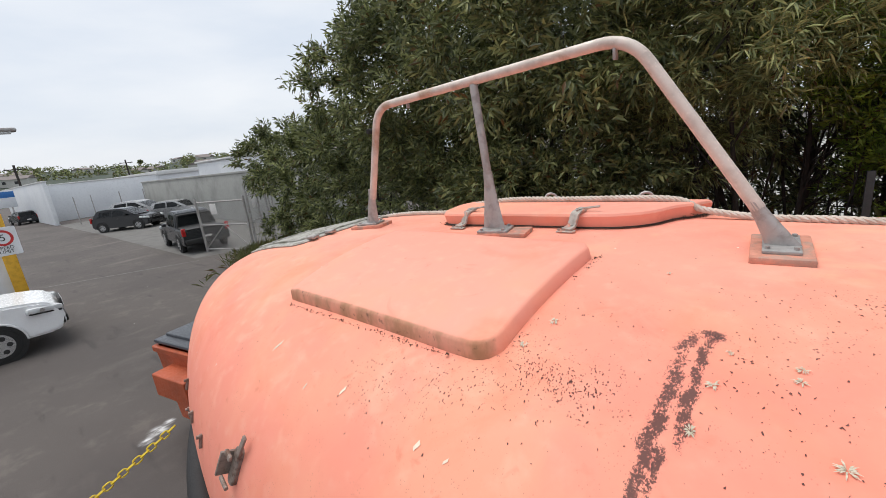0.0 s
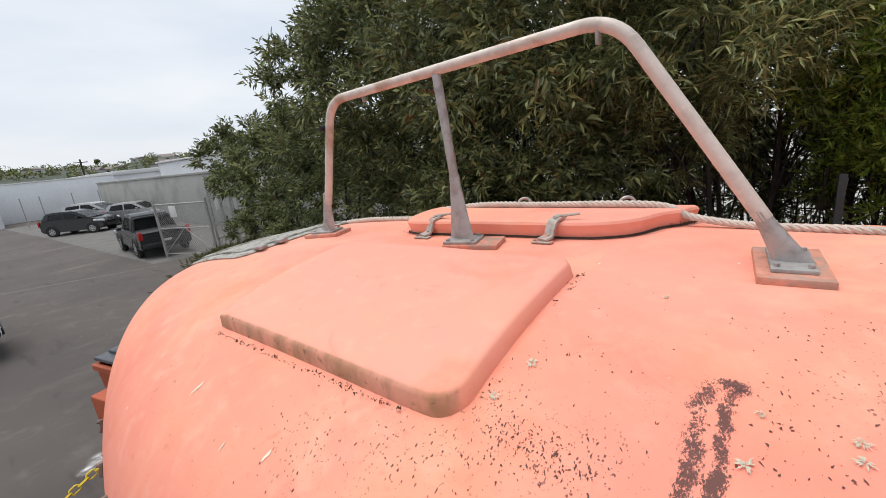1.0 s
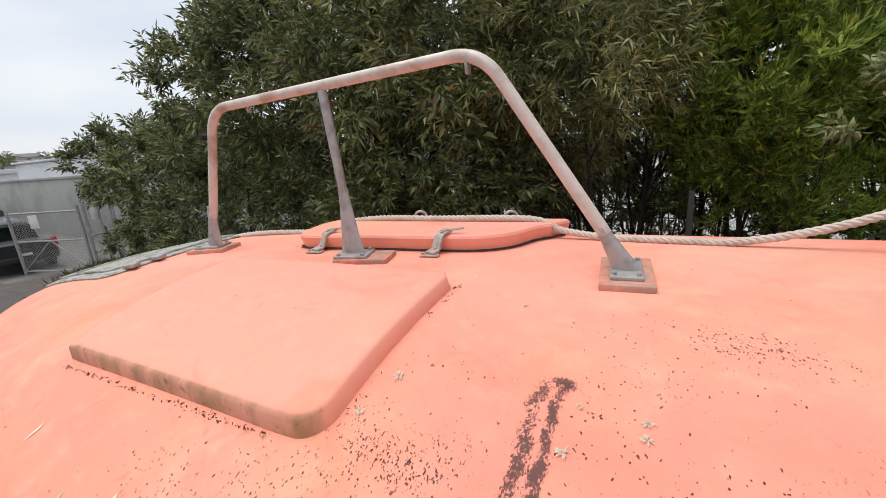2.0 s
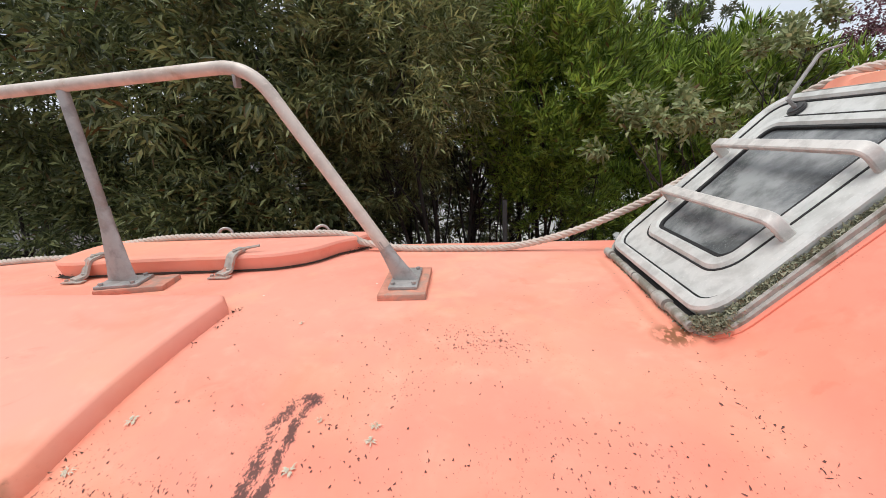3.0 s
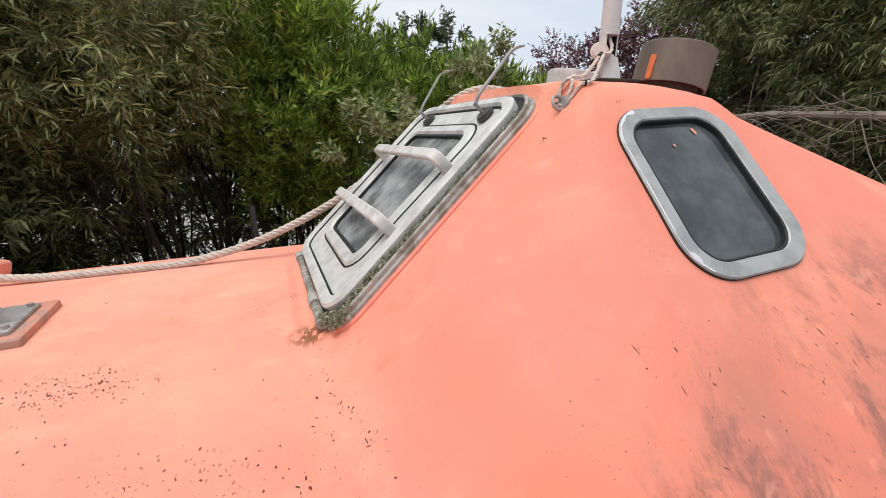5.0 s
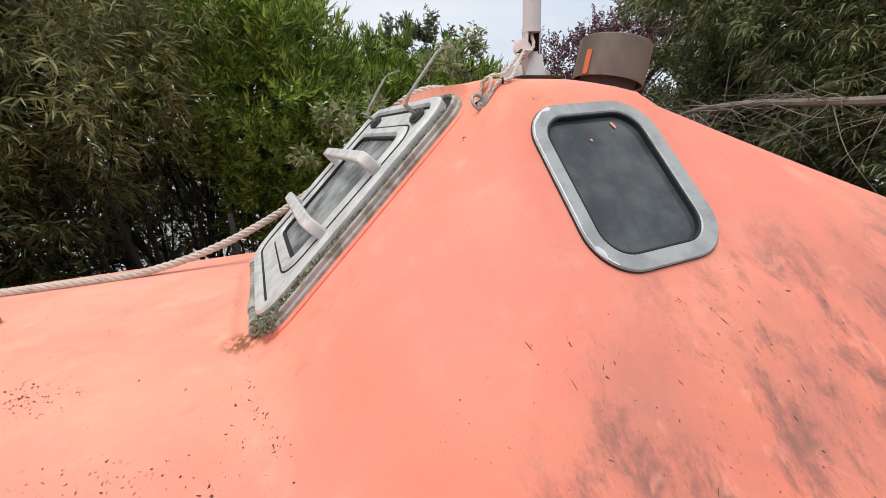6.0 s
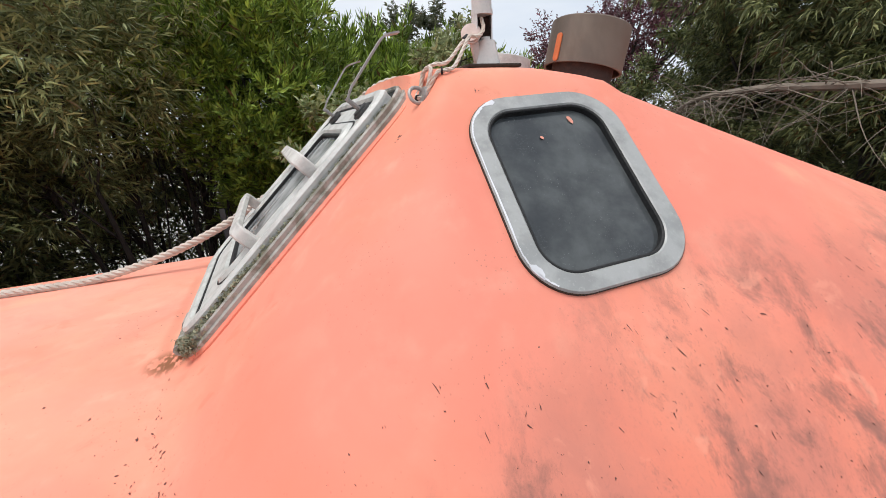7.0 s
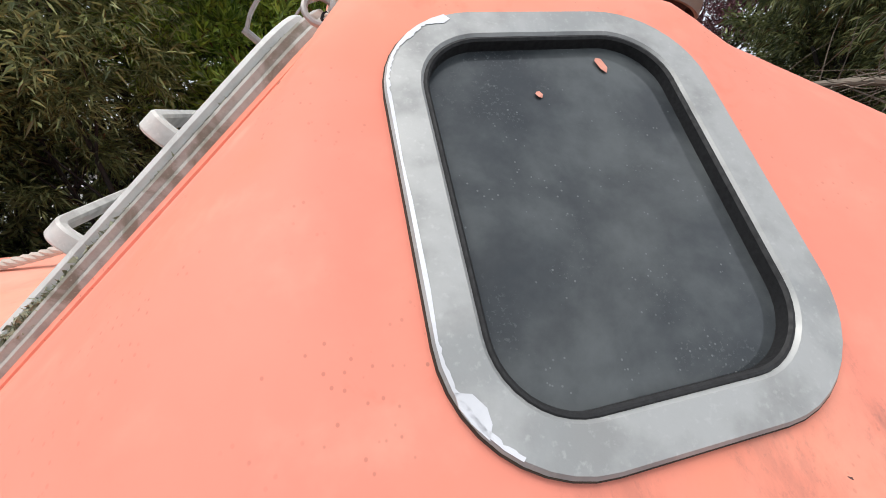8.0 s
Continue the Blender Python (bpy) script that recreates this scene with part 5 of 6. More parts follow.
# ---- vehicles ----
def prism(poly, w0, w1, bevel, m, bm=None):
    """A side outline (x, z) made as wide as w0 at its lowest and w1 at its highest point."""
    zs = [p[1] for p in poly]
    z0, z1 = min(zs), max(zs)
    own = bmesh.new()
    rows = [[own.verts.new((x, s * 0.5 * (w0 + (w1 - w0) * (z - z0) / (z1 - z0)), z)) for x, z in poly] for s in (-1, 1)]
    n = len(poly)
    for k in range(n):
        own.faces.new((rows[0][k], rows[0][(k + 1) % n], rows[1][(k + 1) % n], rows[1][k]))
    own.faces.new(rows[0][::-1])
    own.faces.new(rows[1])
    bmesh.ops.recalc_face_normals(own, faces=own.faces[:])
    bmesh.ops.bevel(own, geom=own.edges[:], offset=bevel, segments=2, affect="EDGES")
    own.transform(m)
    return merge(bm, own)


def wheel(parent, x, y, r, m):
    t = Matrix.Translation((x, y, r)) @ Matrix.Rotation(radians(90), 4, "X")
    tyre = part("wheel", disc(r, 0.22, (0, 0, 0), m @ t, None, 28, 0.035), m_tyre, parent)
    s = 1 if y < 0 else -1
    bm = disc(r * 0.64, 0.02, (0, 0, s * 0.105), m @ t, None, 24)
    part("rim", bm, m_rim, tyre)
    for k in range(6):
        part("rim_hole", disc(r * 0.13, 0.012, (r * 0.42 * math.cos(k * 1.047), r * 0.42 * math.sin(k * 1.047), s * 0.115), m @ t, None, 8), m_ink, tyre)
    part("hub", disc(r * 0.15, 0.02, (0, 0, s * 0.118), m @ t, None, 12), m_rim, tyre)


def vehicle(name, label, category, m, paint, body, cabin, width, wheels, r, glass, front, rear, bed=None, lamp_z=0.8):
    v = thing(name, label, category, "parked cars")
    part("body", prism(body, width, width * 0.94, 0.05, m), paint, v)
    part("cabin", prism(cabin, width * 0.92, width * 0.74, 0.05, m), paint, v)
    zc0, zc1 = min(p[1] for p in cabin), max(p[1] for p in cabin)
    for s in (-1, 1):
        for poly in glass:
            bm = bmesh.new()
            vs = []
            for x, z in poly:
                w = width * (0.92 + (0.74 - 0.92) * (z - zc0) / (zc1 - zc0)) / 2 + 0.006
                vs.append(bm.verts.new(m @ Vector((x, s * w, z))))
            bm.faces.new(vs)
            bmesh.ops.solidify(bm, geom=bm.faces[:], thickness=0.01)
            part("side_window", bm, m_carglass, v)
        for x, y in wheels:
            wheel(v, x, s * y, r, m)
            part("wheel_well", disc(r + 0.05, 0.1, (x, r, s * -(width / 2 - 0.048)), m @ Matrix.Rotation(radians(90), 4, "X"), None, 28), m_ink, v)
            arch = [Vector((x + (r + 0.06) * math.cos(a), s * (width / 2 + 0.004), r + (r + 0.06) * math.sin(a))) for a in (math.pi * k / 14 for k in range(15))]
            part("wheel_arch", sweep([m @ p for p in arch], 0.022, 6), m_ink if paint is not m_carwhite else paint, v)
    for name2, pts in (("windscreen", front), ("rear_window", rear)):
        (xa, za), (xb, zb) = pts
        n = Vector((-(zb - za), 0, xb - xa)).normalized()
        if n.z < 0:
            n = -n
        bm = bmesh.new()
        vs = []
        for x, z, s in ((xa, za, -1), (xb, zb, -1), (xb, zb, 1), (xa, za, 1)):
            w = width * (0.92 + (0.74 - 0.92) * (z - zc0) / (zc1 - zc0)) / 2 - 0.07
            vs.append(bm.verts.new(m @ (Vector((x, s * w, z)) + n * 0.008)))
        bm.faces.new(vs)
        bmesh.ops.solidify(bm, geom=bm.faces[:], thickness=0.01)
        part(name2, bm, m_carglass, v)
    fx, rx = max(p[0] for p in body), min(p[0] for p in body)
    for s in (-1, 1):
        lamp = m @ Matrix.Translation((fx - 0.30, s * (width / 2 - 0.082), lamp_z + 0.02)) @ Matrix.Rotation(radians(-s * 16), 4, "Z") @ Matrix.Rotation(radians(7), 4, "Y")
        light = part("headlight", box((0.60, 0.17, 0.15), (0, 0, 0), 0.055, lamp), m_lamp_white, v)
        part("lamp_bezel", box((0.54, 0.174, 0.04), (0.0, 0, -0.05), 0.018, lamp), m_ink, light)
        part("reflector", disc(0.045, 0.178, (-0.06, 0.012, 0), lamp @ Matrix.Rotation(radians(90), 4, "X"), None, 16), m_rim, light)
        part("fog_recess", box((0.12, 0.20, 0.15), (fx - 0.10, s * (width / 2 - 0.13), lamp_z - 0.30), 0.03, m @ Matrix.Rotation(0, 4, "Z")), m_ink, v)
        part("tail_light", box((0.10, 0.16, 0.34), (rx + 0.04, s * (width / 2 - 0.07), lamp_z + 0.12), 0.03, m), m_lamp_red, v)
        part("mirror", box((0.12, 0.2, 0.14), (max(p[0] for p in cabin) - 0.55, s * (width / 2 + 0.05), zc0 + 0.12), 0.04, m), paint, v)
        part("door_handle", box((0.16, 0.02, 0.03), (-0.1, s * (width / 2 - 0.012), zc0 - 0.12), 0.008, m), m_ink, v)
    part("grille", box((0.05, width * 0.46, 0.20), (fx - 0.01, 0, lamp_z), 0.02, m), m_ink, v)
    for k in (-1, 0, 1):
        part("grille_bar", box((0.03, width * 0.45, 0.018), (fx + 0.012, 0, lamp_z + k * 0.06), 0.006, m), m_rim, v)
    part("bonnet_seam", box((0.012, width * 0.72, 0.006), (fx - 0.42, 0, 1.045 if width > 1.8 else 0.90), 0.002, m), m_ink, v)
    part("lower_grille", box((0.05, width * 0.7, 0.16), (fx - 0.005, 0, lamp_z - 0.32), 0.02, m), m_ink, v)
    part("plate_bar", box((0.02, 0.36, 0.11), (rx - 0.012, 0, lamp_z - 0.18), 0.005, m), m_white, v)
    return v


UTE_BODY = [(-2.62, 0.42), (-2.65, 1.02), (-0.95, 1.04), (1.1, 1.14), (1.9, 1.12), (2.3, 1.06), (2.5, 0.98), (2.61, 0.84), (2.66, 0.62), (2.6, 0.44), (2.42, 0.36), (-2.45, 0.36)]
UTE_CAB = [(-0.98, 1.0), (-0.82, 1.66), (-0.55, 1.76), (0.35, 1.76), (0.62, 1.66), (1.32, 1.02)]
UTE_GLASS = [[(-0.72, 1.10), (-0.62, 1.60), (-0.08, 1.63), (-0.08, 1.10)], [(0.0, 1.10), (0.0, 1.63), (0.42, 1.62), (0.92, 1.12)]]


def pickup(m, paint, label, bed):
    v = vehicle("pickup_truck", label, "pickup truck", m, paint, UTE_BODY, UTE_CAB, 1.86, ((-1.55, 0.85), (1.55, 0.85)), 0.385, UTE_GLASS, ((1.26, 1.07), (0.66, 1.62)), ((-0.95, 1.1), (-0.85, 1.6)), lamp_z=0.86)
    if bed:
        part("bed_cover", box((1.60, 1.55, 0.05), (-1.78, 0, 1.05), 0.02, m), m_ink, v)
        part("sports_bar", sweep([m @ Vector(p) for p in round_path([(-1.15, -0.78, 1.04), (-1.05, -0.68, 1.6), (-1.05, 0.68, 1.6), (-1.15, 0.78, 1.04)], 0.12, 5)], 0.045, 8), m_ink, v)
        part("rear_bumper", box((0.16, 1.7, 0.2), (-2.68, 0, 0.55), 0.04, m), m_ink, v)
        part("tailgate_handle", box((0.03, 0.3, 0.08), (-2.66, 0, 0.92), 0.01, m), m_ink, v)
    return v


pickup(pose(-21.9, 6.85, 0, 0, 0, 174.5), m_cargrey, "dark grey pickup truck parked on the gravel", True)
pickup(pose(-12.72, -1.62, 0, 0, 0, 88), m_carwhite, "white pickup truck parked on the asphalt", False)
HATCH_BODY = [(-1.9, 0.35), (-1.95, 0.95), (-1.0, 1.0), (1.0, 0.98), (1.75, 0.86), (1.97, 0.62), (1.95, 0.35), (1.7, 0.25), (-1.75, 0.25)]
HATCH_CAB = [(-1.85, 0.95), (-1.55, 1.42), (-1.2, 1.49), (0.0, 1.49), (0.3, 1.42), (1.1, 0.96)]
HATCH_GLASS = [[(-1.45, 1.02), (-1.3, 1.36), (-0.5, 1.40), (-0.5, 1.02)], [(-0.42, 1.02), (-0.42, 1.40), (0.1, 1.38), (0.75, 1.02)]]


def hatchback(x, y, turn, paint, label, k=1.0):
    m = pose(x, y, 0, 0, 0, turn) @ Matrix.Diagonal((k, k, k, 1))
    return vehicle("car", label, "car", m, paint, HATCH_BODY, HATCH_CAB, 1.72, ((-1.22, 0.78), (1.22, 0.78)), 0.31, HATCH_GLASS, ((1.05, 1.0), (0.32, 1.40)), ((-1.82, 1.02), (-1.58, 1.38)), lamp_z=0.74)


hatchback(-36.9, 7.4, 42, m_carblack, "black hatchback parked on the gravel", 1.06)
hatchback(-41.5, 9.4, 42, m_carsilver, "silver estate car parked behind a black hatchback", 1.2)
hatchback(-37.6, 11.0, 42, m_carsilver, "pale silver car parked by the grey wall", 1.05)
hatchback(-66.9, 3.6, 190, m_cargrey, "dark grey car far off by the warehouse", 1.0)

# ---- speed sign on its painted gatepost ----
gatepost = thing("gatepost", "cream concrete gatepost with a yellow painted corner", "gatepost")
part("post", box((0.7, 0.75, 3.2), (-15.35, 0.1, 1.6), 0.02), m_wall, gatepost)
part("yellow_corner", box((0.22, 0.26, 2.9), (-14.99, 0.55, 1.45), 0.02), m_yellow, gatepost, "yellow painted corner")
sign = thing("speed_sign", "white speed limit sign with a red ring", "traffic sign")
face = Matrix.Translation((-14.87, 0.55, 2.20)) @ Matrix(((0, 0, 1, 0), (1, 0, 0, 0), (0, 1, 0, 0), (0, 0, 0, 1)))
part("board", plate(rounded(0.56, 0.72, 0.03), -0.02, 0.0, 0.002, face), m_wall, sign)
circ = [(math.cos(2 * math.pi * k / 40), math.sin(2 * math.pi * k / 40)) for k in range(40)]
part("red_ring", ring([(0.20 * a, 0.09 + 0.20 * b) for a, b in circ], [(0.145 * a, 0.09 + 0.145 * b) for a, b in circ], 0.0, 0.004, 0.0005, face), m_red, sign)


def lettering(text, size, m, parent, name):
    cu = bpy.data.curves.new(name, "FONT")
    cu.body, cu.size, cu.align_x, cu.align_y, cu.extrude = text, size, "CENTER", "CENTER", 0.002
    tmp = bpy.data.objects.new(name, cu)
    scene.collection.objects.link(tmp)
    me = bpy.data.meshes.new_from_object(tmp.evaluated_get(bpy.context.evaluated_depsgraph_get()))
    bpy.data.objects.remove(tmp)
    bpy.data.curves.remove(cu)
    me.transform(m)
    me.materials.clear()
    me.materials.append(m_ink)
    ob = new(name, me)
    ob.parent = parent
    return ob


lettering("5", 0.24, face @ Matrix.Translation((0, 0.09, 0.004)), sign, "numeral")
lettering("SPEED", 0.115, face @ Matrix.Translation((0, -0.165, 0.004)), sign, "word")
lettering("LIMIT", 0.115, face @ Matrix.Translation((0, -0.262, 0.004)), sign, "word")
blue_sign = thing("hoarding", "blue and white advertising board far down the yard", "sign board")
part("board", box((0.2, 3.0, 2.0), (-70, 2.2, 3.0), 0.02), m_wall, blue_sign)
part("blue_band", box((0.22, 3.02, 0.7), (-70, 2.2, 3.5), 0.02), plain("blue_board", (0.03, 0.16, 0.45), 0.5), blue_sign)
for y in (1.2, 3.2):
    part("leg", box((0.15, 0.15, 2.1), (-70, y, 1.05), 0.02), m_steel, blue_sign)

# street lamp whose head reaches into view
lamp = thing("street_lamp", "grey street lamp with a flat head", "street lamp")
part("pole", sweep([(-17.2, -0.9, 0), (-17.2, -0.9, 4.9)], 0.07, 12), m_steel, lamp)
part("arm", sweep(smooth_path([(-17.2, -0.9, 4.88), (-17.2, -0.4, 5.1), (-17.2, 0.9, 5.14)], 5), 0.03, 8), m_steel, lamp)
head = part("lamp_head", box((0.28, 0.72, 0.12), (-17.2, 1.3, 5.14), 0.05), m_steel, lamp)
part("diffuser", box((0.2, 0.42, 0.06), (-17.2, 1.32, 5.06), 0.025), m_lamp_white, head)

# ---- steel waste bin beyond the bow ----
bin_ = thing("waste_bin", "orange-red steel waste bin with black plastic lids", "waste bin", m=pose(-5.5, 2.25, 0, 0, 0, 12))
V = [(-0.55, -0.75, 0.15), (0.45, -0.75, 0.15), (0.45, 0.75, 0.15), (-0.55, 0.75, 0.15), (-0.65, -0.78, 1.2), (0.65, -0.78, 1.2), (0.65, 0.78, 1.2), (-0.65, 0.78, 1.2)]
part("tub", (V, [(3, 2, 1, 0), (0, 1, 5, 4), (1, 2, 6, 5), (2, 3, 7, 6), (3, 0, 4, 7)]), m_binred, bin_, smooth=False)
part("top_rim", ring(rounded(1.36, 1.62, 0.03), rounded(1.24, 1.50, 0.03), 1.15, 1.22, 0.01), m_binred, bin_)
for s in (-1, 1):
    pocket = part("fork_pocket", ring(rounded(0.30, 0.34, 0.02), rounded(0.2, 0.24, 0.02), -0.34, 0.34, 0.004, Matrix.Translation((0.02, s * 0.86, 0.86)) @ Matrix.Rotation(radians(90), 4, "Y")), m_binred, bin_)
for y in (-0.39, 0.39):
    lid = part("lid", box((1.34, 0.76, 0.05), (0, y, 1.27), 0.02, Matrix.Rotation(radians(0), 4, "Y")), m_lid, bin_)
    part("lid_ridge", box((1.22, 0.5, 0.05), (0, y, 1.31), 0.02), m_lid, lid)
part("handle", sweep([(0.66, -0.7, 1.12), (0.78, -0.7, 1.05), (0.78, -0.45, 1.05), (0.66, -0.45, 1.12)], 0.014, 8), m_ink, bin_)
for x in (-0.45, 0.38):
    for y in (-0.6, 0.6):
        part("caster", disc(0.09, 0.06, (0, 0, 0), Matrix.Translation((x, y, 0.09)) @ Matrix.Rotation(radians(90), 4, "X"), None, 16), m_tyre, bin_)

# ---- yellow plastic chain between the boat and a post ----
a, b = Vector((-3.2, 0.85, 1.50)), Vector((-3.3, -1.6, 0.92))
chain = thing("plastic_chain", "yellow plastic barrier chain strung from the boat", "chain")
L, n = (b - a).length, 52
link = sweep([Vector((0.032 * math.cos(t) + (0.018 if math.cos(t) > 0 else -0.018), 0.02 * math.sin(t), 0)) for t in (2 * math.pi * k / 14 for k in range(14))], 0.006, 6, closed=True, up=(0, 0, 1))
link_mesh = solid("link", link, m_chain)
for k in range(n):
    f = (k + 0.5) / n
    p = a.lerp(b, f) - Vector((0, 0, 0.15 * 4 * f * (1 - f)))
    d = (b - a).normalized() - Vector((0, 0, 0.15 * 4 * (1 - 2 * f) / L))
    ob = new("link", link_mesh)
    ob.parent = chain
    ob.matrix_basis = Matrix.Translation(p) @ d.to_track_quat("X", "Z").to_matrix().to_4x4() @ Matrix.Rotation(radians(90 * (k % 2) + 20), 4, "X") @ Matrix.Diagonal((L / n / 0.078, 1, 1, 1))
bollard = thing("bollard", "yellow metal barrier post on a round base", "bollard")
part("tube", sweep([(b.x, b.y, 0), (b.x, b.y, 1.0)], 0.04, 12), m_chain, bollard)
part("base", disc(0.2, 0.06, (b.x, b.y, 0.03), None, None, 24, 0.01), m_ink, bollard)

# ---- hills with houses ----
rng = np.random.default_rng(11)
V, F = [], []
NX, NY = 90, 12
for i in range(NX):
    az = radians(130 + 95 * i / (NX - 1))
    for j in range(NY):
        r = 170 + 30 * j
        h = (j / (NY - 1)) ** 0.8 * (19.0 + 2.6 * math.sin(az * 21) + 1.3 * math.sin(az * 47 + 1))
        V.append((r * math.cos(az), r * math.sin(az), h - 0.3))
        if i and j:
            k = i * NY + j
            F.append((k - NY - 1, k - 1, k, k - NY))
single("hill", (V, F), m_hill, "low wooded hill far off behind the town", "hill", kind="structure")
m_house = plain("house_wall", (0.5, 0.49, 0.46), 0.8)
m_hroof = plain("house_roof", (0.20, 0.17, 0.16), 0.8)
hw, hr, hp = solid("house_wall", box((9, 7, 3.2), (0, 0, 1.6), 0), m_house, False), solid("house_roof", prism([(-5, 3.2), (0, 4.6), (5, 3.2)], 7.6, 7.6, 0.02, Matrix()), m_hroof, False), solid("house_window", box((0.1, 1.6, 1.1), (4.53, 0, 1.8), 0), m_carglass, False)
for k in range(46):
    az, r = radians(140 + 58 * rng.random()), 215 + 230 * rng.random()
    j = (r - 170) / 330
    h = max(j, 0) ** 0.8 * (19.0 + 2.6 * math.sin(az * 21) + 1.3 * math.sin(az * 47 + 1)) - 0.6
    ob = thing("house", "small pale house with a dark roof on the hill", "house", "houses on the hill", m=pose(r * math.cos(az), r * math.sin(az), h, 0, 0, math.degrees(az) + 180 + rng.normal() * 25))
    for nm, me in (("wall", hw), ("roof", hr), ("window", hp)):
        c = new(nm, me)
        c.parent = ob
# utility poles
for x, y, h in ((-95, 6, 8.0), (-120, 26.0, 8.6)):
    p = thing("utility_pole", "wooden utility pole with a crossarm", "utility pole", "utility poles")
    part("pole", sweep([(x, y, 0), (x, y, h)], 0.16, 8), m_bark, p)
    part("crossarm", box((0.15, 2.6, 0.16), (x, y, h - 0.7), 0.02), m_bark, p)
    for s in (-1.1, 0, 1.1):
        part("insulator", disc(0.07, 0.2, (x, y + s, h - 0.5), None, None, 8), m_white, p)


# ---- plants ----
def leaf_cloud(tips, dirs, count, length, width, seed, twig=0.22, droop=0.1, spread=0.9):
    """Sprays of pointed leaves: at each tip a short twig along its direction carries count leaves."""
    rng = np.random.default_rng(seed)
    n = len(tips)
    dirs = dirs / np.linalg.norm(dirs, axis=1, keepdims=True)
    T, D = np.repeat(tips, count, 0), np.repeat(dirs, count, 0)
    f = np.tile(np.linspace(0.0, 1.0, count), n)[:, None]
    side = rng.normal(size=(n * count, 3))
    side -= D * (side * D).sum(1, keepdims=True)
    side /= np.linalg.norm(side, axis=1, keepdims=True)
    go = D * (0.35 + 0.55 * f) + side * spread * (1.05 - 0.55 * f) + np.array((0, 0, -droop))
    go += rng.normal(size=go.shape) * 0.15
    go /= np.linalg.norm(go, axis=1, keepdims=True)
    L = length * (0.65 + 0.6 * rng.random((n * count, 1)))
    across = np.cross(go, rng.normal(size=go.shape) * 0.8 + D)
    across /= np.linalg.norm(across, axis=1, keepdims=True) + 1e-9
    face = np.cross(across, go)
    base = T + D * (f - 0.5) * twig
    w = width * (0.75 + 0.5 * rng.random((n * count, 1)))
    mid = base + go * L * 0.45
    a, b = mid + across * w / 2 + face * w * 0.22, mid - across * w / 2 + face * w * 0.22
    tip = base + go * L - np.array((0, 0, 1)) * L * droop - face * L * 0.06
    V = np.stack([base, a, tip, b], 1).reshape(-1, 3)
    k = np.arange(n * count)[:, None] * 4
    F = np.concatenate([k + np.array((0, 1, 2)), k + np.array((0, 2, 3))], 0)
    return V, F


def cloud_mesh(name, V, F, material):
    me = bpy.data.meshes.new(name)
    me.vertices.add(len(V))
    me.vertices.foreach_set("co", V.astype(np.float32).ravel())
    me.loops.add(len(F) * 3)
    me.loops.foreach_set("vertex_index", F.astype(np.int32).ravel())
    me.polygons.add(len(F))
    me.polygons.foreach_set("loop_start", np.arange(0, len(F) * 3, 3, dtype=np.int32))
    me.materials.append(material)
    me.update(calc_edges=True)
    return me


def lobe_points(lobes, per_m2, rng, shell=(0.62, 1.04), puff=0.2):
    """Tips gathered in puffs on the shells of ellipsoids, with outward directions and gaps between; some fill the inside."""
    P, D = [], []
    for c, r in lobes:
        c, r = np.array(c, float), np.array(r, float)
        area = 4 * math.pi * ((r[0] * r[1]) ** 1.6 / 3 + (r[0] * r[2]) ** 1.6 / 3 + (r[1] * r[2]) ** 1.6 / 3) ** (1 / 1.6)
        tips = 15
        n = max(6, int(area * per_m2 / tips))
        d = rng.normal(size=(n, 3))
        d /= np.linalg.norm(d, axis=1, keepdims=True)
        bump = 0.10 * np.sin(d[:, :1] * 7 + c[0]) + 0.10 * np.sin(d[:, 2:] * 9 + c[1] * 3) + 0.08 * np.sin(d[:, 1:2] * 11 + c[2])
        f = shell[0] + (shell[1] - shell[0]) * rng.random((n, 1)) ** 0.6 + bump
        p = c + d * r * f
        axis = d / r * r.mean() + np.array((0, 0, 0.45))
        axis /= np.linalg.norm(axis, axis=1, keepdims=True)
        size = puff * (0.6 + 0.8 * rng.random((n, 1)))
        q, a, z = np.repeat(p, tips, 0), np.repeat(axis, tips, 0), np.repeat(size, tips, 0)
        go = rng.normal(size=q.shape)
        go /= np.linalg.norm(go, axis=1, keepdims=True)
        go = go * 0.85 + a * 0.75
        q = q + go * z * rng.random((len(q), 1)) ** 0.5
        # a sparse inner filling
        m = int(n * tips * 0.12)
        e = rng.normal(size=(m, 3))
        e /= np.linalg.norm(e, axis=1, keepdims=True)
        q, go = np.concatenate([q, c + e * r * (0.3 + 0.35 * rng.random((m, 1)))]), np.concatenate([go, e])
        keep = np.ones(len(q), bool)
        for c2, r2 in lobes:
            if (np.array(c2) != c).any():
                keep &= (((q - np.array(c2)) / np.array(r2)) ** 2).sum(1) > 0.25
        P.append(q[keep])
        D.append(go[keep])
    return np.concatenate(P), np.concatenate(D)


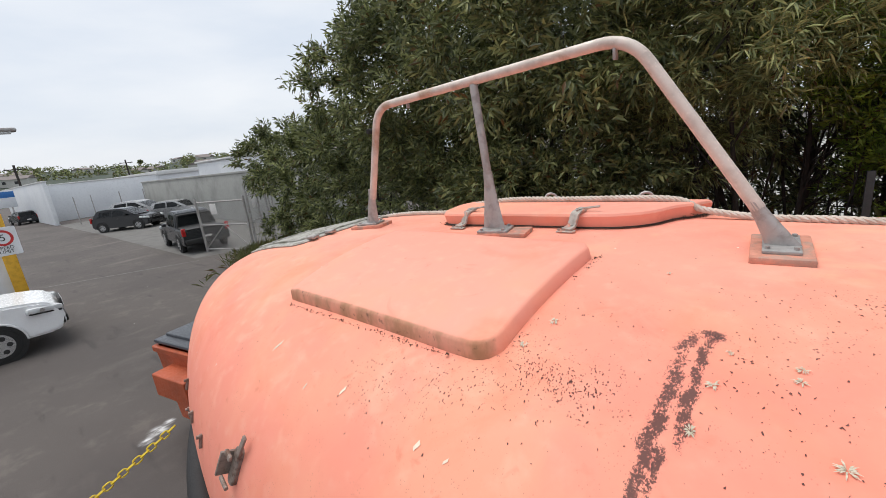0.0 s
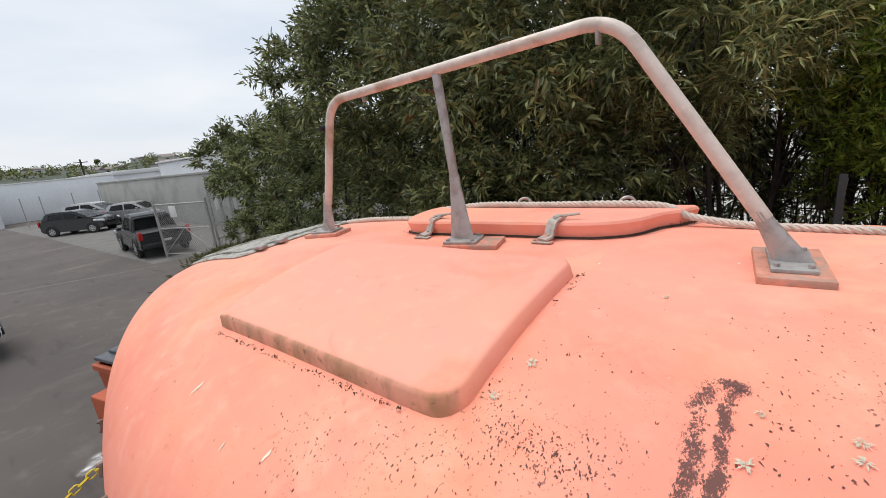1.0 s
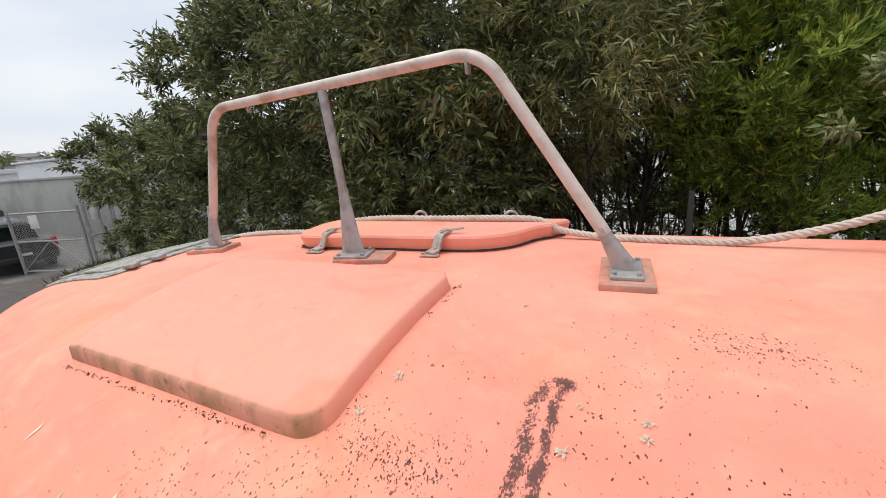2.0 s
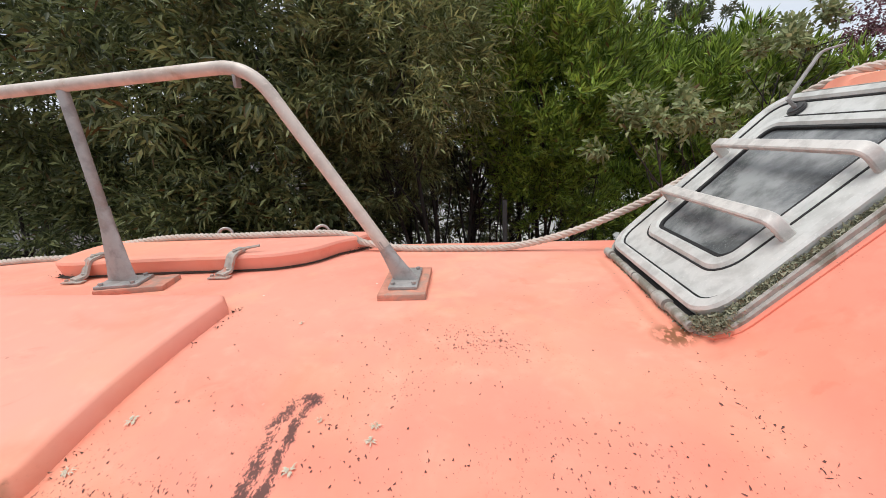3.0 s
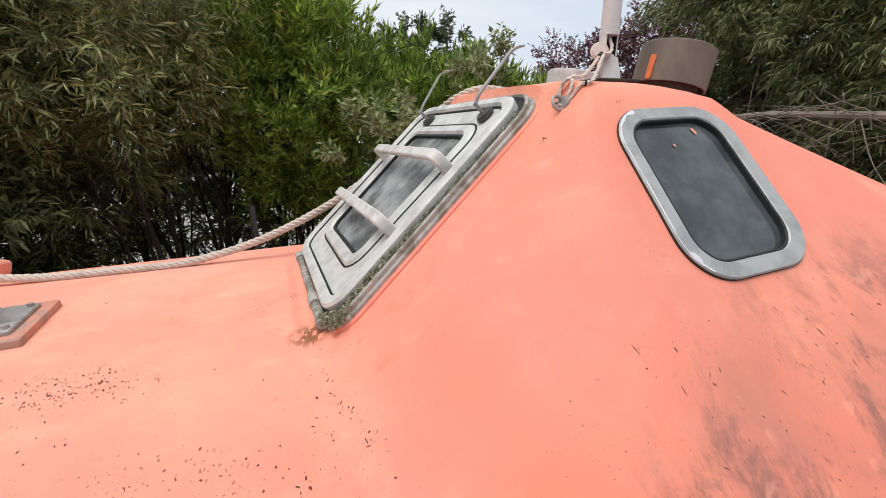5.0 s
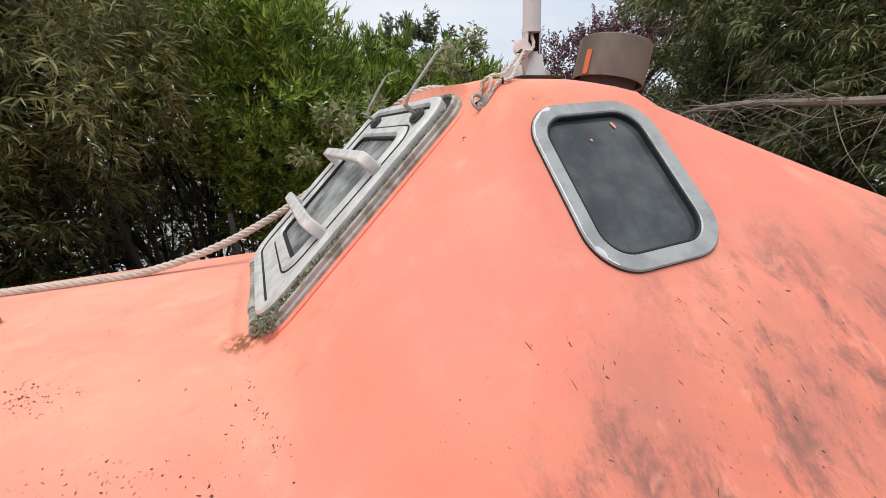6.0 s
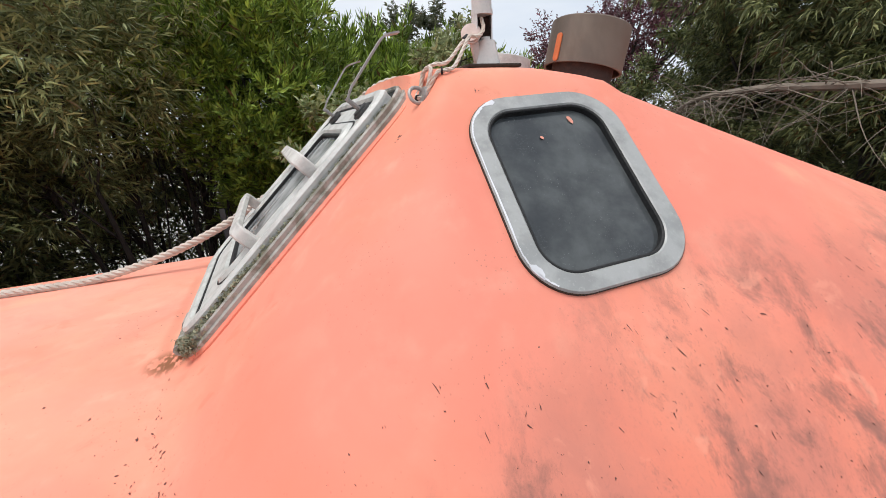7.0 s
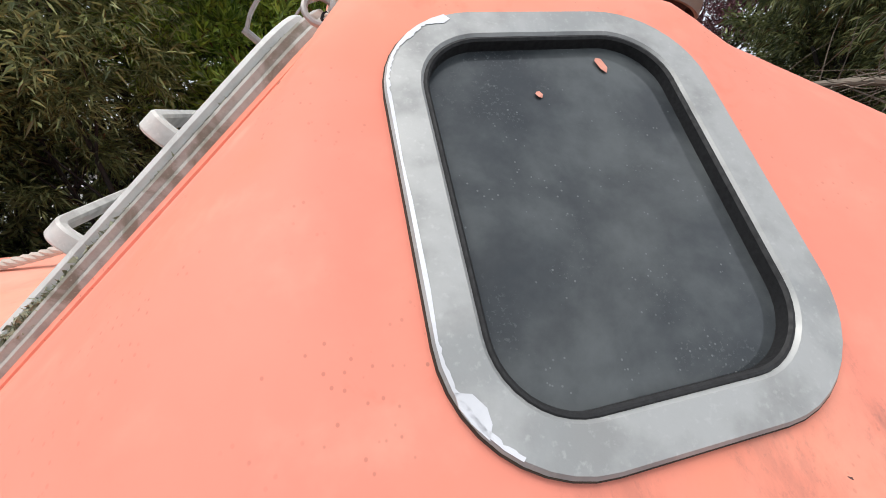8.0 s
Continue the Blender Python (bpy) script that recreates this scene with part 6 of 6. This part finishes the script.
def branchy(base, lobes, r0, rng, lean=(0, 0), twigs=5):
    """Trunks and limbs from the base into the lobes."""
    bm = bmesh.new()
    base = Vector(base)
    for c, r in lobes:
        c = Vector(c)
        fork = base.lerp(c, 0.45) + Vector((lean[0], lean[1], 0.15 * (c.z - base.z))) + Vector(rng.normal(size=3) * 0.1)
        pts = smooth_path([base + Vector((rng.normal() * 0.12, rng.normal() * 0.12, 0)), base.lerp(fork, 0.5) + Vector(rng.normal(size=3) * 0.07), fork, c], 4)
        k = len(pts)
        tube(bm, pts, [r0 * (1 - 0.75 * i / (k - 1)) for i in range(k)], 8)
        for _ in range(twigs):
            d = Vector(rng.normal(size=3))
            d.normalize()
            s = fork.lerp(c, rng.random())
            e = c + Vector((d.x * r[0], d.y * r[1], d.z * r[2])) * 0.85
            mid = s.lerp(e, 0.5) + Vector(rng.normal(size=3) * 0.08)
            pts = smooth_path([s, mid, e], 3)
            tube(bm, pts, [r0 * 0.3 * (1 - 0.85 * i / (len(pts) - 1)) for i in range(len(pts))], 5)
    return bm


def tube(bm, pts, radii, segs):
    last, up = None, Vector((0.21, 0.35, 1)).normalized()
    for i, p in enumerate(pts):
        d = (pts[min(i + 1, len(pts) - 1)] - pts[max(i - 1, 0)]).normalized()
        n1 = d.cross(up if abs(d.dot(up)) < 0.97 else Vector((1, 0, 0))).normalized()
        n2 = n1.cross(d)
        row = [bm.verts.new(p + (n1 * math.cos(6.2832 * k / segs) + n2 * math.sin(6.2832 * k / segs)) * radii[i]) for k in range(segs)]
        if last:
            for k in range(segs):
                bm.faces.new((last[k], last[(k + 1) % segs], row[(k + 1) % segs], row[k]))
        last = row


def tree(name, label, category, base, lobes, material, per_m2, leaf, seed, trunk=0.045, count=9, group="", twig=0.24, droop=0.12, spread=0.9, shell=(0.62, 1.04), bark=None, twigs=5, puff=0.2):
    rng = np.random.default_rng(seed)
    t = thing(name, label, category, group)
    part("trunk", branchy(base, lobes, trunk, rng, twigs=twigs), bark or m_bark, t)
    P, D = lobe_points(lobes, per_m2, rng, shell, puff)
    D = D + np.array((0, 0, 0.25))
    V, F = leaf_cloud(P, D, count, leaf[0], leaf[1], seed + 1, twig, droop, spread)
    crown = new("crown", cloud_mesh("crown", V, F, material))
    crown.parent = t
    return t


HEDGE = "tall dark olive-green hedge shrub with narrow leaves"
# the hedge behind the boat, shrub by shrub
tree("hedge_shrub", HEDGE, "shrub", (-1.9, 4.7, 0), [((-1.9, 5.0, 3.1), (1.25, 1.15, 1.0)), ((-1.7, 4.55, 4.25), (1.45, 1.25, 0.75)), ((-2.4, 5.0, 2.2), (1.1, 1.1, 0.9)), ((-2.3, 6.0, 5.2), (1.4, 1.2, 1.0))], m_leaf_olive, 125, (0.105, 0.026), 21, group="hedge")
tree("hedge_shrub", "grey-green hedge shrub with wispy narrow leaves", "shrub", (-0.1, 5.3, 0), [((-0.35, 4.6, 4.1), (0.95, 1.0, 0.62)), ((-0.5, 6.3, 4.8), (1.1, 1.1, 0.75)), ((-0.8, 5.1, 3.35), (0.7, 0.8, 0.55))], m_leaf_grey, 190, (0.10, 0.0125), 31, group="hedge", droop=0.1, twigs=9)
tree("hedge_shrub", HEDGE, "shrub", (-4.3, 5.3, 0), [((-4.2, 5.3, 4.2), (1.5, 1.3, 1.4)), ((-3.6, 5.3, 2.6), (1.4, 1.2, 1.2)), ((-4.0, 6.2, 5.3), (1.3, 1.2, 0.9))], m_leaf_olive, 95, (0.115, 0.028), 41, group="hedge")
tree("hedge_shrub", HEDGE, "shrub", (-6.6, 6.0, 0), [((-6.3, 5.9, 4.2), (1.3, 1.3, 1.3)), ((-6.6, 6.0, 2.4), (1.6, 1.4, 1.4)), ((-5.6, 5.9, 5.1), (0.9, 1.0, 0.75))], m_leaf_olive, 42, (0.14, 0.034), 51, group="hedge")
tree("hedge_shrub", "lower olive-green hedge shrub at the hedge's end", "shrub", (-10.5, 7.4, 0), [((-9.5, 7.0, 3.0), (1.9, 1.6, 1.4)), ((-11.8, 7.3, 3.3), (2.0, 1.5, 1.15)), ((-13.6, 7.2, 3.7), (1.5, 1.1, 0.7)), ((-10.5, 7.2, 1.4), (2.2, 1.4, 1.2))], m_leaf_olive, 26, (0.17, 0.042), 61, group="hedge")
# thin leafy stems in the gap, with light behind
tree("hedge_shrub", "thin dark shrub with bare stems in the hedge's gap", "shrub", (0.1, 6.0, 0), [((0.35, 6.3, 3.4), (1.1, 0.7, 0.8)), ((-0.9, 6.4, 3.2), (1.0, 0.7, 0.9)), ((0.9, 6.6, 2.3), (0.9, 0.6, 0.6)), ((-1.6, 6.6, 2.2), (0.9, 0.6, 0.8)), ((0.3, 7.3, 2.5), (1.3, 0.6, 0.75))], m_leaf_dark, 62, (0.12, 0.027), 71, group="hedge", twigs=14, trunk=0.06)
rng = np.random.default_rng(77)
bm = bmesh.new()
for k in range(84):
    x, y = -2.1 + 3.9 * rng.random(), 5.4 + 1.8 * rng.random()
    top = Vector((x + rng.normal() * 0.35 - 0.1, y, 3.6 + rng.random()))
    pts = smooth_path([(x, y, 0), (x + rng.normal() * 0.08, y, 1.2), Vector((x, y, 2.2)).lerp(top, 0.4), top], 4)
    r = 0.007 + 0.03 * rng.random() ** 3.5
    tube(bm, pts, [r * (1 - 0.6 * i / (len(pts) - 1)) for i in range(len(pts))], 6)
    for _ in range(16):
        s = pts[int(rng.integers(4, len(pts)))]
        e = s + Vector((rng.normal() * 0.45, rng.normal() * 0.2, 0.1 + 0.5 * rng.random()))
        tube(bm, [s, s.lerp(e, 0.5) + Vector(rng.normal(size=3) * 0.04), e], [r * 0.3, r * 0.22, 0.002], 4)
single("hedge_stems", bm, m_bark, "thicket of bare dark hedge stems and twigs", "stems", kind="stuff")

# bright green shrub beside the tower
tree("bright_shrub", "dense bright green shrub with narrow pointed leaves", "shrub", (1.15, 5.8, 0), [((1.05, 5.5, 3.95), (0.95, 0.95, 0.95)), ((0.85, 6.4, 4.75), (0.95, 0.9, 0.75)), ((1.3, 5.8, 2.75), (0.6, 0.6, 0.55)), ((0.5, 6.9, 5.4), (1.0, 1.0, 0.8))], m_leaf_bright, 240, (0.088, 0.02), 81, droop=-0.12, spread=0.62, count=12, twig=0.13, puff=0.17)
tree("bright_shrub", "green shrub with narrow leaves further back", "shrub", (3.4, 7.9, 0), [((2.6, 7.9, 3.9), (1.0, 1.0, 0.9)), ((3.7, 7.9, 3.8), (1.2, 1.0, 0.95)), ((4.7, 7.7, 3.5), (0.9, 0.9, 0.9)), ((3.4, 7.8, 2.4), (1.7, 1.0, 1.1))], m_leaf_bright, 110, (0.15, 0.03), 91, droop=-0.15, spread=0.6, count=10, twig=0.2)
# pale broad-leaved shrub
tree("silver_shrub", "pale silver-green broad-leaved shrub with thin stems", "shrub", (2.3, 4.2, 0), [((1.75, 4.05, 3.35), (0.42, 0.35, 0.28)), ((2.2, 4.1, 3.5), (0.45, 0.35, 0.25)), ((2.75, 4.3, 3.75), (0.4, 0.35, 0.3)), ((3.0, 4.4, 4.0), (0.25, 0.25, 0.2))], m_leaf_silver, 40, (0.072, 0.027), 101, count=7, puff=0.10, twig=0.09, droop=0.12, trunk=0.022, twigs=7)
# far trees
tree("far_tree", "grey-green tree far behind the shrubs", "tree", (5.8, 14.6, 0), [((5.3, 14.6, 6.1), (1.1, 1.0, 0.9)), ((6.5, 14.6, 6.3), (1.0, 1.0, 0.8)), ((5.9, 14.6, 5.2), (1.6, 1.2, 1.0))], m_leaf_far, 26, (0.16, 0.05), 111, trunk=0.12, shell=(0.3, 1.08))
tree("plum_tree", "dark purple-leaved plum tree with thin twigs", "tree", (10.2, 11.0, 0), [((9.6, 11.2, 5.0), (1.2, 1.1, 1.1)), ((11.2, 10.2, 5.6), (1.5, 1.3, 1.1)), ((10.2, 10.6, 4.0), (1.5, 1.2, 1.0)), ((12.6, 9.4, 6.4), (1.5, 1.3, 1.0))], m_leaf_plum, 64, (0.085, 0.045), 121, puff=0.26, trunk=0.10, shell=(0.3, 1.15), twigs=16, count=7)
CON = "tall dark green conifer with drooping sprays"
tree("conifer", CON, "tree", (8.6, 5.2, 0), [((8.9, 5.3, 3.7), (1.1, 1.1, 1.0)), ((8.6, 5.2, 5.3), (1.3, 1.1, 1.0)), ((8.6, 5.3, 2.2), (1.5, 1.3, 1.2)), ((9.2, 5.2, 6.8), (1.6, 1.4, 1.1))], m_leaf_dark, 120, (0.11, 0.017), 131, trunk=0.12, droop=0.35, group="conifers")
tree("conifer", CON, "tree", (7.6, 2.9, 0), [((7.8, 3.2, 4.6), (1.3, 1.3, 1.3)), ((7.9, 2.8, 2.6), (1.4, 1.4, 1.4)), ((8.2, 2.4, 6.2), (1.6, 1.6, 1.2)), ((7.9, 1.6, 3.6), (1.5, 1.3, 1.6))], m_leaf_dark, 120, (0.11, 0.017), 141, trunk=0.14, droop=0.35, group="conifers")
tree("conifer", "dull green bushy tree beside the conifers", "tree", (9.6, 8.0, 0), [((9.2, 7.6, 3.4), (1.4, 1.3, 1.0)), ((10.4, 7.6, 4.2), (1.4, 1.3, 1.0)), ((9.4, 7.8, 2.0), (1.7, 1.4, 1.1))], m_leaf_olive, 30, (0.16, 0.035), 151, trunk=0.1, group="conifers")
tree("conifer", CON, "tree", (13.0, 6.5, 0), [((13.0, 6.0, 5.5), (2.2, 2.0, 2.2)), ((13.0, 6.5, 2.6), (2.4, 2.2, 2.2)), ((12.5, 3.0, 4.5), (2.2, 2.2, 3.0)), ((13, 6, 8.0), (2.0, 2.0, 1.6))], m_leaf_dark, 36, (0.22, 0.055), 161, trunk=0.16, droop=0.3, group="conifers")
# overhanging branch of the conifers against the sky
rng = np.random.default_rng(171)
bough = thing("bough", "overhanging dark conifer bough with sky showing through", "bough")
bm = bmesh.new()
P, D = [], []
for k in range(26):
    s = Vector((8.6 + 0.6 * rng.random(), 4.2 + 2.0 * rng.random(), 5.6 + 0.9 * rng.random()))
    e = s + Vector((-0.4 - 1.0 * rng.random(), 0.9 * rng.random() + 0.4, -0.15 - 0.35 * rng.random()))
    pts = smooth_path([s, s.lerp(e, 0.5) + Vector((0, 0, 0.12)), e], 5)
    tube(bm, pts, [0.014 * (1 - 0.8 * i / (len(pts) - 1)) for i in range(len(pts))], 5)
    for _ in range(34):
        q = pts[int(rng.integers(2, len(pts)))]
        P.append(np.array(q) + rng.normal(size=3) * 0.10)
        D.append(np.array(e - s) + rng.normal(size=3) * 0.5)
part("branch", bm, m_bark, bough)
V, F = leaf_cloud(np.array(P), np.array(D), 8, 0.13, 0.022, 172, 0.2, 0.3)
crown = new("needles", cloud_mesh("needles", V, F, m_leaf_dark))
crown.parent = bough
# fallen dead branch in front of the conifers
bm = bmesh.new()
pts = smooth_path([(6.4, 5.0, 3.1), (6.2, 4.5, 3.42), (6.1, 3.7, 3.5), (6.1, 2.6, 3.42), (6.3, 1.2, 3.35)], 6)
tube(bm, pts, [0.018 + 0.035 * i / (len(pts) - 1) for i in range(len(pts))], 8)
dead = single("dead_branch", bm, m_deadwood, "long pale dead branch lying across the conifers", "branch")
rng = np.random.default_rng(181)
bm = bmesh.new()
for k in range(170):
    s = pts[int(rng.integers(1, len(pts)))]
    e = s + Vector((rng.normal() * 0.3 - 0.15, rng.normal() * 0.55, rng.normal() * 0.34 - 0.16))
    mid = s.lerp(e, 0.5) + Vector(rng.normal(size=3) * 0.08)
    q = smooth_path([s, mid, e], 4)
    tube(bm, q, [0.006 * (1 - 0.8 * i / (len(q) - 1)) for i in range(len(q))], 4)
tagged(part("twig", bm, m_deadwood, dead), kind="stuff")

# scrub and grass at the hedge's foot
rng = np.random.default_rng(191)
n = 5200
P = np.stack([-16 + 17 * rng.random(n), 0 * rng.random(n), 0 * rng.random(n)], 1)
P[:, 1] = 3.9 - 0.24 * P[:, 0] + rng.normal(size=n) * 0.7
P[:, 2] = 0.12
V, F = leaf_cloud(P, np.tile(np.array((0, 0, 1.0)), (n, 1)) + rng.normal(size=(n, 3)) * 0.3, 5, 0.42, 0.03, 192, 0.2, 0.12, 0.5)
tagged(new("scrub", cloud_mesh("scrub", V, F, m_grass)), "dry green grass and scrub along the hedge's foot", "grass", kind="stuff")
n = 5000
P = np.stack([-3 + 9 * rng.random(n), 8.5 + 3 * rng.random(n), 0.1 + 0 * rng.random(n)], 1)
V, F = leaf_cloud(P, np.tile(np.array((0, 0, 1.0)), (n, 1)) + rng.normal(size=(n, 3)) * 0.3, 5, 0.7, 0.035, 194, 0.3, 0.12, 0.5)
tagged(new("scrub", cloud_mesh("scrub", V, F, m_grass)), "rough green grass behind the hedge", "grass", kind="stuff")
# trees on the far hill
P, D = [], []
for k in range(240):
    az, r = radians(138 + 62 * rng.random()), 240 + 240 * rng.random()
    h = max((r - 170) / 330, 0) ** 0.8 * (19.0 + 2.6 * math.sin(az * 21) + 1.3 * math.sin(az * 47 + 1)) - 0.5
    s = 1.2 + 2.2 * rng.random()
    for _ in range(34):
        d = rng.normal(size=3)
        d /= np.linalg.norm(d)
        P.append(np.array((r * math.cos(az), r * math.sin(az), h + s * 0.8)) + d * s * np.array((1.3, 1.3, 0.8)))
        D.append(d)
V, F = leaf_cloud(np.array(P), np.array(D), 4, 1.3, 0.6, 195, 0.6)
tagged(new("hill_trees", cloud_mesh("hill_trees", V, F, m_leaf_dark)), "dark clumps of trees on the far hill", "trees", kind="stuff")
palm = thing("palm", "lone tall palm on the far hill", "palm tree", m=pose(-290, 69, 8.8))
part("trunk", sweep([(0, 0, -2), (0.2, 0.1, 6)], 0.22, 8), m_bark, palm)
d = rng.normal(size=(50, 3)) + np.array((0, 0, 0.3))
V, F = leaf_cloud(np.tile(np.array((0.2, 0.1, 6.0)), (50, 1)), d, 3, 1.7, 0.3, 196, 0.3, 0.4)
crown = new("crown", cloud_mesh("crown", V, F, m_leaf_dark))
crown.parent = palm
# star picket by the hedge
single("fence_post", box((0.05, 0.05, 2.75), (0.62, 4.9, 1.375), 0.004), m_knob, "dark metal fence post in front of the hedge", "fence post")
